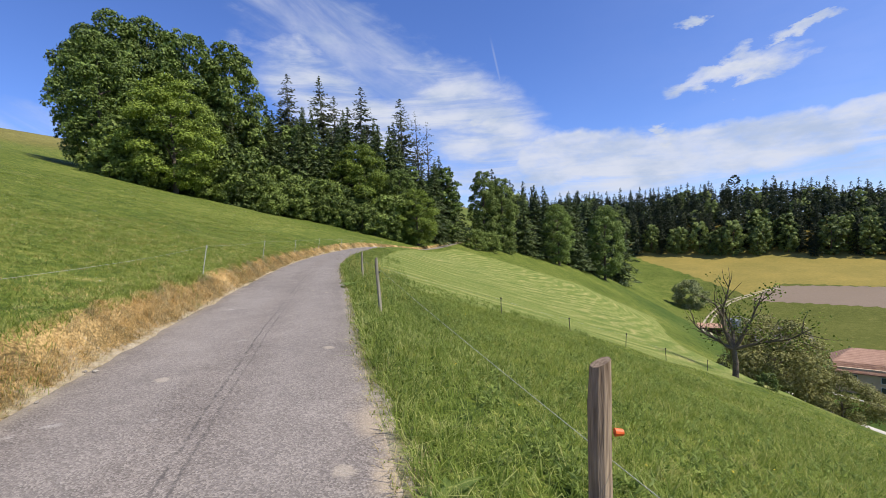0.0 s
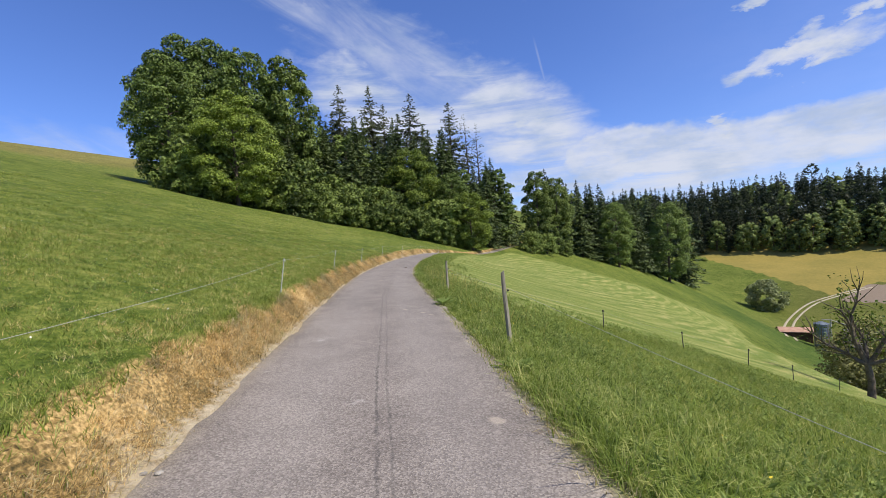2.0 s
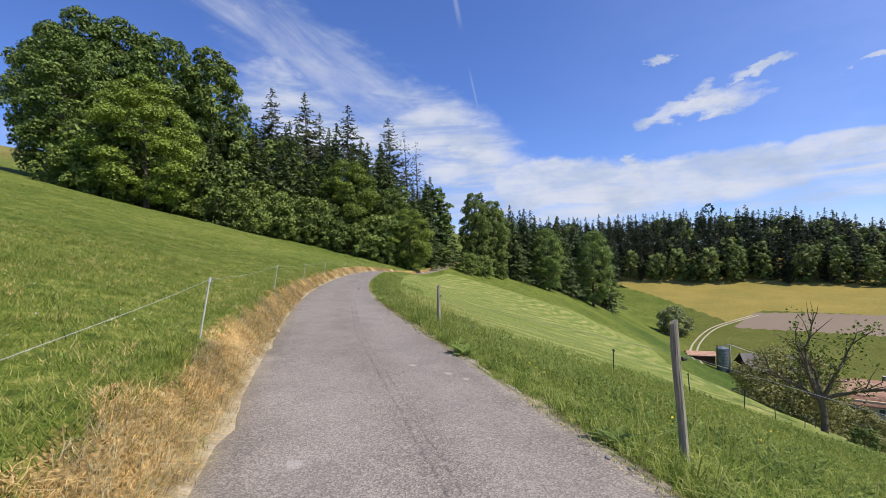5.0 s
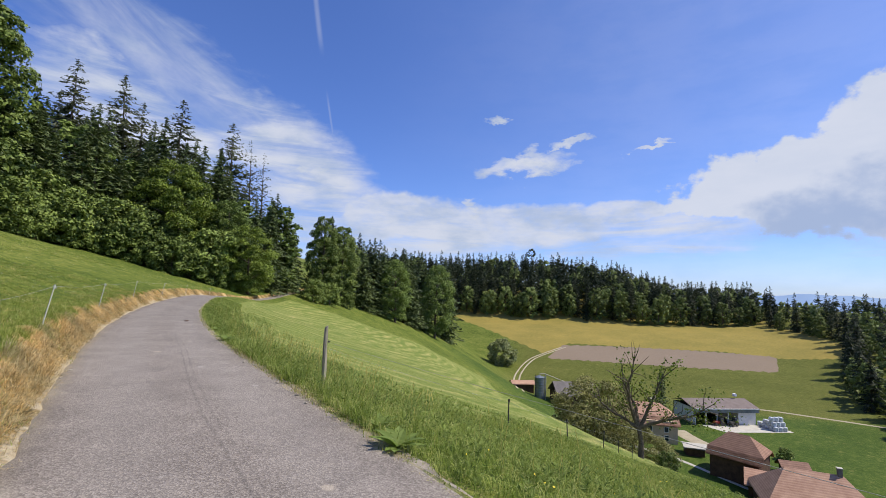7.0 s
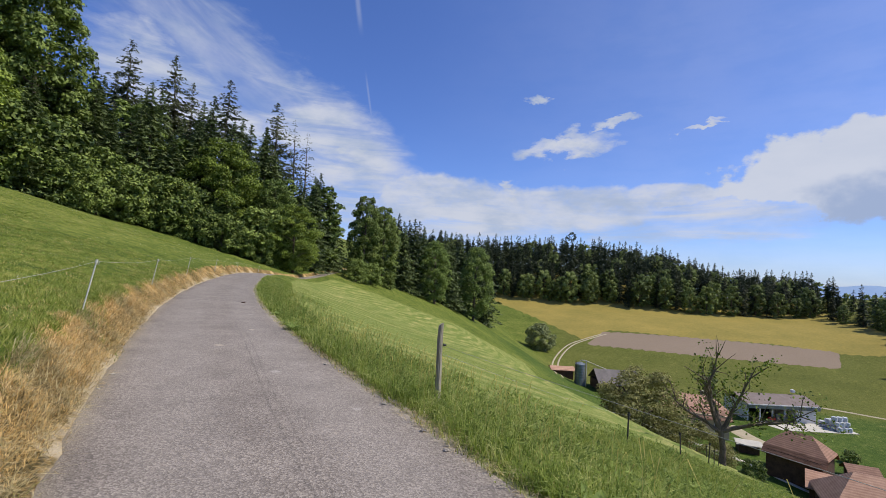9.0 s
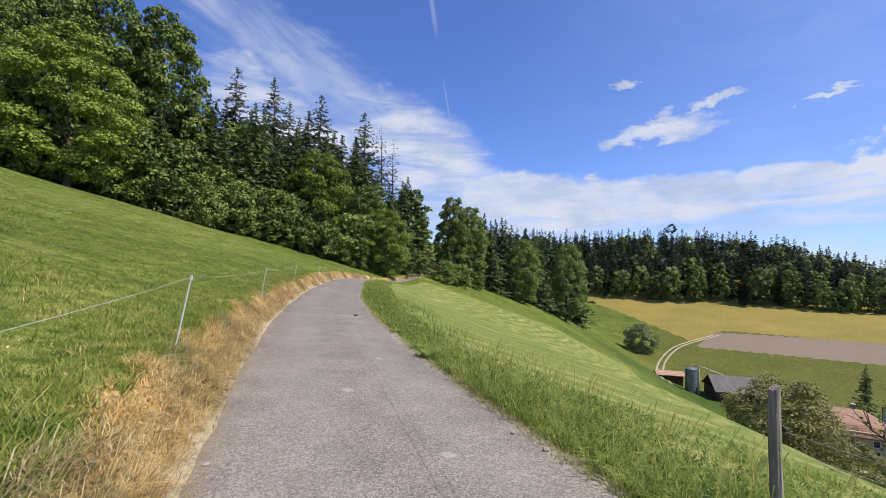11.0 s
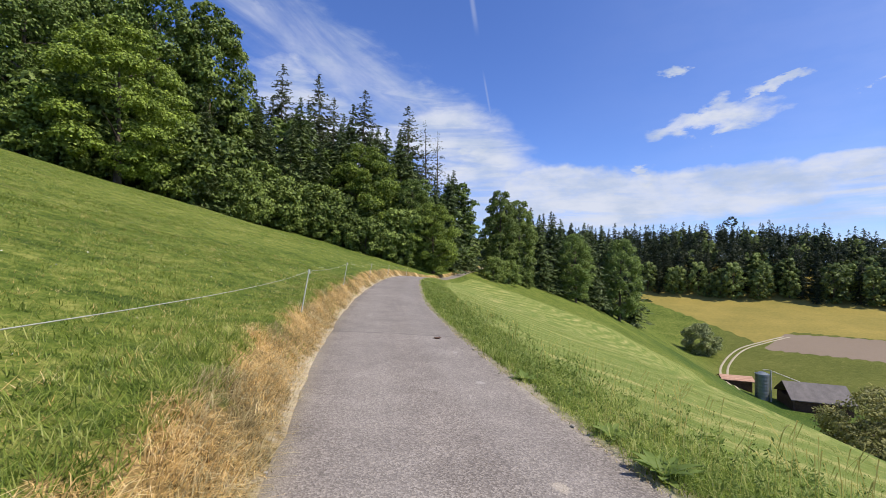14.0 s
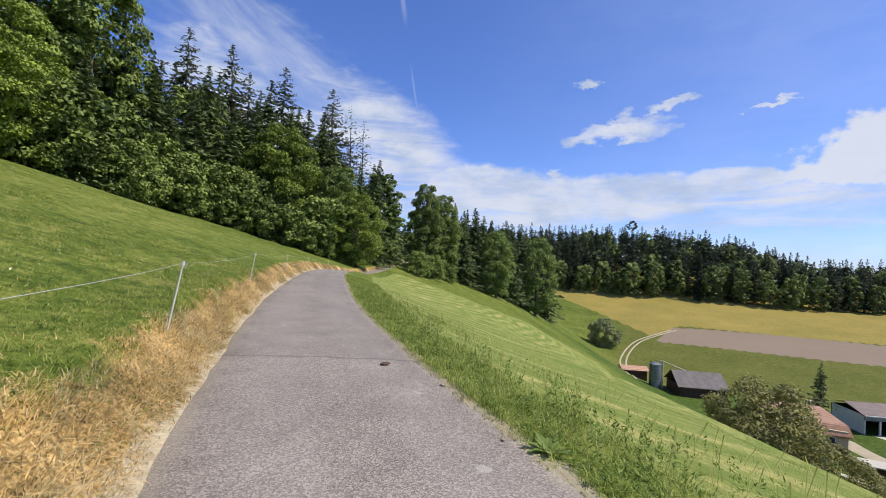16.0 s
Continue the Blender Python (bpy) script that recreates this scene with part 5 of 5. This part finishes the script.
def roof_bm(L, W, z_eave, z_ridge, hip=0.0, hip_drop=1.0, over=0.7, thick=0.22):
    """A pitched roof; hip cuts the ends, hip_drop 1 for a full hip, less for a half hip."""
    bm = bmesh.new()
    a, b = L / 2 + over, W / 2 + over
    zh = z_ridge - (z_ridge - z_eave) * hip_drop
    yh = b * hip_drop
    for dz in (0, 1):
        z = -thick * dz
        r0, r1 = bm.verts.new((-a + hip, 0, z_ridge + z)), bm.verts.new((a - hip, 0, z_ridge + z))
        h = [bm.verts.new((sx * a, sy * yh, zh + z)) for sx, sy in ((-1, -1), (1, -1), (1, 1), (-1, 1))]
        if hip_drop < 0.99:
            e = [bm.verts.new((sx * a, sy * b, z_eave + z)) for sx, sy in ((-1, -1), (1, -1), (1, 1), (-1, 1))]
            fs = [(e[0], e[1], h[1], r1, r0, h[0]), (e[2], e[3], h[3], r0, r1, h[2])]
        else:
            fs = [(h[0], h[1], r1, r0), (h[2], h[3], r0, r1)]
        fs += [(h[3], h[0], r0), (h[1], h[2], r1)] if hip > 0 else []
        for f in fs:
            bm.faces.new(f if dz == 0 else f[::-1])
    bmesh.ops.holes_fill(bm, edges=[e for e in bm.edges if e.is_boundary])
    bm.normal_update()
    return bm


def window(t, x, y, z, w, h, face):
    """A framed window set on a wall; face: unit direction along x or y."""
    def slab(ww, hh, d0, d1):
        if abs(face[0]):
            c0, c1 = sorted((x + face[0] * d0, x + face[0] * d1))
            return box_bm(c0, c1, y - ww / 2, y + ww / 2, z - hh / 2, z + hh / 2)
        c0, c1 = sorted((y + face[1] * d0, y + face[1] * d1))
        return box_bm(x - ww / 2, x + ww / 2, c0, c1, z - hh / 2, z + hh / 2)
    wdw = part("window", slab(w + 0.2, h + 0.2, -0.05, 0.06), MAT["white_wall"], t)
    part("pane", slab(w, h, 0.0, 0.075), MAT["glass_dark"], wdw)


def house(name, label, x, y, turn, L, W, walls, ridge, wall_mat, roof_mat, hip=0.0, drop=1.0, chimney=None, windows=(), base=None):
    t = thing(name, x, y, (z_at(x, y) if base is None else base) - 0.2, label, "house", "", turn)
    part("wall", box_bm(-L / 2, L / 2, -W / 2, W / 2, -2.0, walls + (0.0 if drop > 0.9 else (ridge - walls) * (1 - drop) * 0.5)), wall_mat, t)
    part("roof", roof_bm(L, W, walls, ridge, hip, drop), roof_mat, t)
    if chimney:
        cx, cy, h = chimney
        c = part("chimney", box_bm(cx - 0.35, cx + 0.35, cy - 0.35, cy + 0.35, ridge - 2.0, ridge + h, 0.04), MAT["roof_grey"], t)
        part("chimney_cap", box_bm(cx - 0.45, cx + 0.45, cy - 0.45, cy + 0.45, ridge + h, ridge + h + 0.12), MAT["concrete"], c)
    for wx, wy, wz, ww, wh, face in windows:
        window(t, wx, wy, wz, ww, wh, face)
    return t


house("farmhouse_barn", "old farm building with a big weathered red hipped tile roof", 95.0, 58.5, -46, 17, 12, 3.4, 8.9, MAT["dark_timber"], MAT["tile_red"], 4.8, 1.0, (4.0, 0.0, 1.2))
house("granary", "dark timber farm building with a brown half-hipped tile roof", 100.3, 75.5, -72, 9.5, 9.0, 5.2, 9.8, MAT["dark_timber"], MAT["tile_brown"], 3.4, 0.7)
house("low_annex", "low annex with a faded red tile roof", 97.6, 66.8, -58, 9.0, 6.5, 2.6, 4.9, MAT["dark_timber"], MAT["tile_red"])
house("farmhouse", "beige plastered farmhouse with a red hipped tile roof", 101.5, 103.5, -35, 15.0, 11.0, 5.2, 9.8, MAT["plaster"], MAT["tile_red"], 4.0, 0.6, (2.5, 0.6, 0.9),
      [(k, -5.5, z, 1.0, 1.3, (0, -1)) for k in (-4.6, 0.4, 4.6) for z in (1.6, 3.9)] + [(-7.5, k, z, 1.0, 1.3, (-1, 0)) for k in (-2.8, 0.4, 3.2) for z in (1.6, 3.9)])
house("machine_shed", "shed with a dark grey pitched roof beside the silo", 107.0, 141.0, -20, 14.0, 11.0, 3.6, 7.6, MAT["dark_timber"], MAT["roof_grey"])
house("small_shed", "small shed with a red sheet roof beside the silo", 94.5, 156.0, -20, 8.0, 5.0, 2.6, 3.6, MAT["dark_timber"], MAT["tile_red"])
house("garden_hut", "small garden hut with a pale flat roof", 102.5, 88.5, -40, 4.2, 3.2, 2.4, 3.0, MAT["dark_timber"], MAT["concrete"])
house("small_outhouse", "small outhouse with a brown tile roof", 114.0, 72.0, -40, 4.6, 3.2, 1.8, 3.3, MAT["dark_timber"], MAT["tile_brown"])


def open_barn(x, y, turn):
    """A long open-fronted machine hall."""
    t = thing("open_barn", x, y, z_at(x, y) - 0.1, "long white open-fronted machine hall with a dull red roof", "barn", "", turn)
    L, W, h = 21.0, 11.0, 5.2
    # back wall coloured near-black to stand for the hall's inner shade
    part("back_wall", box_bm(-L / 2, L / 2, W / 2 - 0.3, W / 2, 0, h), MAT["inside_shade"], t)
    part("end_wall", box_bm(-L / 2, -L / 2 + 0.3, -W / 2, W / 2, 0, h), MAT["white_wall"], t)
    part("end_wall", box_bm(L / 2 - 6.0, L / 2, -W / 2, W / 2 - 0.31, 0, h), MAT["white_wall"], t)
    part("fascia", box_bm(-L / 2 - 0.6, L / 2 + 0.6, -W / 2 - 0.9, -W / 2 - 0.6, h - 1.0, h + 0.25), MAT["steel"], t, "pale grey metal fascia")
    part("gutter", box_bm(-L / 2 - 0.6, L / 2 + 0.6, -W / 2 - 1.12, -W / 2 - 0.91, h + 0.05, h + 0.3), MAT["white_wall"], t)
    for k in range(3):
        px = -L / 2 + 3.9 + k * 3.8
        part("pillar", box_bm(px - 0.18, px + 0.18, -W / 2, -W / 2 + 0.36, 0, h - 1.02), MAT["white_wall"], t)
    part("roof", roof_bm(L, W, h + 0.3, h + 2.1, 0, 1.0, 0.8), MAT["roof_dull"], t)
    part("vent", box_bm(L / 2 - 3.2, L / 2 - 2.2, -0.5, 0.5, h + 2.7, h + 3.6, 0.08), MAT["white_wall"], t)
    a = thing("concrete_apron", x, y, z_at(x, y) - 0.15, "pale concrete apron before the machine hall", "apron", "", turn)
    part("slab", box_bm(-L / 2, L / 2 + 6, -W / 2 - 7.5, -W / 2 + 0.0, -0.3, 0.28, 0.03), MAT["concrete"], a)
    m = pose(x, y, z_at(x, y), 0, 0, turn)
    for i, (dx, dy) in enumerate([(-3.0, -6.2), (1.5, -6.8)]):
        p = m @ Vector((dx, dy, 0))
        v = thing("farm_tractor", p.x, p.y, p.z + 0.13, "small farm tractor parked before the hall", "tractor", "machines before the hall", turn + 20 * i)
        part("body", box_bm(-1.6, 0.4, -0.45, 0.45, 0.7, 1.45, 0.08), MAT["machine_red"] if i == 0 else MAT["post_dark"], v)
        part("cab", box_bm(0.3, 1.5, -0.6, 0.6, 0.9, 2.5, 0.1), MAT["glass_dark"], v)
        for wx, wy, wr in ((-1.2, -0.7, 0.45), (-1.2, 0.7, 0.45), (0.9, -0.75, 0.75), (0.9, 0.75, 0.75)):
            bm = bmesh.new()
            bmesh.ops.create_cone(bm, cap_ends=True, segments=18, radius1=wr, radius2=wr, depth=0.4, matrix=Matrix.Translation((wx, wy, wr)) @ Euler((1.5708, 0, 0)).to_matrix().to_4x4())
            part("wheel", bm, MAT["post_dark"], v)
    for lvl, n in enumerate((5, 3, 1)):
        for row in range(3):
            for k in range(n):
                p = m @ Vector((L / 2 + 1.0 + row * 1.5, -W / 2 - 6.5 + k * 1.5 + lvl * 0.75, 0))
                bm = bmesh.new()
                bmesh.ops.create_cone(bm, cap_ends=True, segments=14, radius1=0.72, radius2=0.72, depth=1.25, matrix=Matrix.Translation((0, 0, 0.65)))
                bmesh.ops.bevel(bm, geom=[e for e in bm.edges if abs(e.verts[0].co.z - e.verts[1].co.z) < 0.01], offset=0.12, segments=2, affect="EDGES")
                me = bpy.data.meshes.new("silage_bale")
                bm.to_mesh(me)
                bm.free()
                me.materials.append(MAT["film_white"])
                ob = new("silage_bale", me)
                ob.matrix_world = pose(p.x, p.y, p.z + 0.14 + lvl * 1.28, 0, 0, turn)
                tagged(ob, "round silage bale wrapped in white film, stacked", "bale", "stack of silage bales")


open_barn(139.0, 108.6, -18)


def silo(x, y):
    t = thing("feed_silo", x, y, z_at(x, y) - 0.3, "grey steel tower silo with a conveyor beside the sheds", "silo")
    bm = bmesh.new()
    rings = []
    for i in range(17):
        z = 8.0 * i / 16
        r = 1.85 + (0.05 if i % 2 else 0.0)
        rings.append([bm.verts.new((r * math.cos(k * math.pi / 12), r * math.sin(k * math.pi / 12), z)) for k in range(24)])
    for p, q in zip(rings, rings[1:]):
        for k in range(24):
            bm.faces.new((p[k], p[(k + 1) % 24], q[(k + 1) % 24], q[k]))
    part("drum", bm, MAT["steel"], t)
    bm = bmesh.new()
    bmesh.ops.create_cone(bm, cap_ends=True, segments=24, radius1=1.98, radius2=0.3, depth=0.7, matrix=Matrix.Translation((0, 0, 8.35)))
    part("cap", bm, MAT["steel"], t)
    v, f = join_tubes([([(1.5, -1.6, 0), (1.5, -1.6, 9.4)], [0.22, 0.22]), ([(1.5, -1.6, 9.4), (0.2, 0, 9.2)], [0.16, 0.16]), ([(1.5, -1.6, 9.3), (14.0, -6.0, 4.5)], [0.14, 0.14])], 8)
    mesh_part("conveyor", mesh_from("conveyor", v, f, [MAT["concrete"]], True), t, "pale conveyor pipe to the shed")
    v, f = join_tubes([([(-1.9, -0.4, 0), (-1.9, -0.4, 9.2)], [0.05, 0.05]), ([(-1.9, 0.1, 0), (-1.9, 0.1, 9.2)], [0.05, 0.05])] + [([(-1.9, -0.4, 0.5 * k), (-1.9, 0.1, 0.5 * k)], [0.03, 0.03]) for k in range(1, 18)], 5)
    mesh_part("ladder", mesh_from("ladder", v, f, [MAT["post_dark"]], True), t)


silo(96.0, 146.5)


def ribbon(name, label, points, width, mat, lift=0.12, category="track"):
    """A track laid over the ground."""
    p = line_points(points, 2.0)
    d = np.gradient(p, axis=0)
    n = np.stack([d[:, 1], -d[:, 0]], 1) / (np.hypot(d[:, 0], d[:, 1])[:, None] + 1e-9)
    V = []
    for k in (-1.0, -0.5, 0.0, 0.5, 1.0):
        q = p + n * (k * width / 2)
        V.append(np.stack([q[:, 0], q[:, 1], height(q[:, 0], q[:, 1]) + (lift if abs(k) < 1 else -0.2)], 1))
    V = np.stack(V, 1)
    tagged(new(name, mesh_from(name, V.reshape(-1, 3), grid_faces(len(p), 5), [mat], True)), label, category, kind="structure")


def curve_points(points, n=30):
    p = np.array(points, float)
    t = np.linspace(0, 1, len(p))
    fx, fy = smooth_curve(list(zip(t, p[:, 0]))), smooth_curve(list(zip(t, p[:, 1])))
    u = np.linspace(0, 1, n)
    return np.stack([fx(u), fy(u)], 1)


RUT = [(88, 147), (99, 167), (115, 190), (134, 207.5), (152, 215.5), (168, 221)]
for off in (-1.0, 1.0):
    c = curve_points(RUT)
    ribbon("track_rut", "pale two-rut farm track through the fields", [(x + off, y - off * 0.6) for x, y in c], 1.2, MAT["gravel"])
ribbon("farm_track", "pale gravel track crossing the valley meadow", curve_points([(158, 121), (170, 112), (179, 98), (187, 84), (193, 74)]), 2.0, MAT["gravel"])
ribbon("farm_path", "pale concrete path into the farmyard", curve_points([(86, 108), (94, 93), (95.5, 83), (95.5, 74), (96, 64)]), 1.6, MAT["concrete"])
ribbon("farm_road", "pale farm road at the foot of the slope", curve_points([(70, 100), (80, 84), (84, 72), (84, 58), (92, 40), (120, 34)]), 3.0, MAT["concrete"])
ribbon("yard", "gravel farmyard between the buildings", curve_points([(116, 104), (113, 97), (111, 88), (107, 80)]), 7.0, MAT["gravel"])


def power_pole(x, y, h):
    t = thing("power_pole", x, y, z_at(x, y), "dark wooden power pole", "pole")
    v, f = tube_arrays([(0, 0, -0.5), (0, 0, h * 0.5), (0, 0, h)], [0.16, 0.14, 0.11], 10)
    mesh_part("pole", mesh_from("pole", v, f, [MAT["dark_timber"]], True), t)
    part("arm", box_bm(-0.7, 0.7, -0.06, 0.06, h - 0.7, h - 0.55), MAT["dark_timber"], t)


power_pole(133.0, 46.5, 9.0)


# ---- far mountains ----
def mountains():
    a = np.radians(np.linspace(-40, 160, 200))
    R = 3400.0
    prof = 26 + 30 * np.sin(a * 5 + 0.6) ** 2 + 12 * np.sin(a * 17 + 1) + 6 * np.sin(a * 41) + 4 * np.sin(a * 93)
    V = np.concatenate([np.stack([np.sin(a) * R, np.cos(a) * R, np.full_like(a, -320)], 1), np.stack([np.sin(a) * R * 1.1, np.cos(a) * R * 1.1, prof], 1), np.stack([np.sin(a) * R * 1.3, np.cos(a) * R * 1.3, np.full_like(a, -320)], 1)])
    # the haze over the ridge is only its material's blue
    me = mesh_from("backdrop", V, grid_faces(3, len(a)), [MAT["mountain"]], True)
    tagged(new("backdrop", me), "far hazy blue mountain ridge on the horizon", "mountains", kind="structure")


mountains()


def dropping(x, y, r):
    """A small dark clod on the asphalt."""
    bm = bmesh.new()
    bmesh.ops.create_icosphere(bm, subdivisions=2, radius=r)
    for v in bm.verts:
        v.co *= 1 + 0.5 * noise.noise(v.co * (2.0 / r))
        v.co.x *= 1.6
        v.co.z *= 0.35
    me = bpy.data.meshes.new("soil_clod")
    bm.to_mesh(me)
    bm.free()
    me.materials.append(MAT["dark_timber"])
    ob = new("soil_clod", me)
    ob.matrix_world = pose(x, y, float(level_z(y)) - 0.026 * (x - float(centre_x(y))) + 0.02, 0, 0, 30)
    tagged(ob, "small dark clod of soil lying on the asphalt", "soil clod")


dropping(-5.93, 24.88, 0.045)
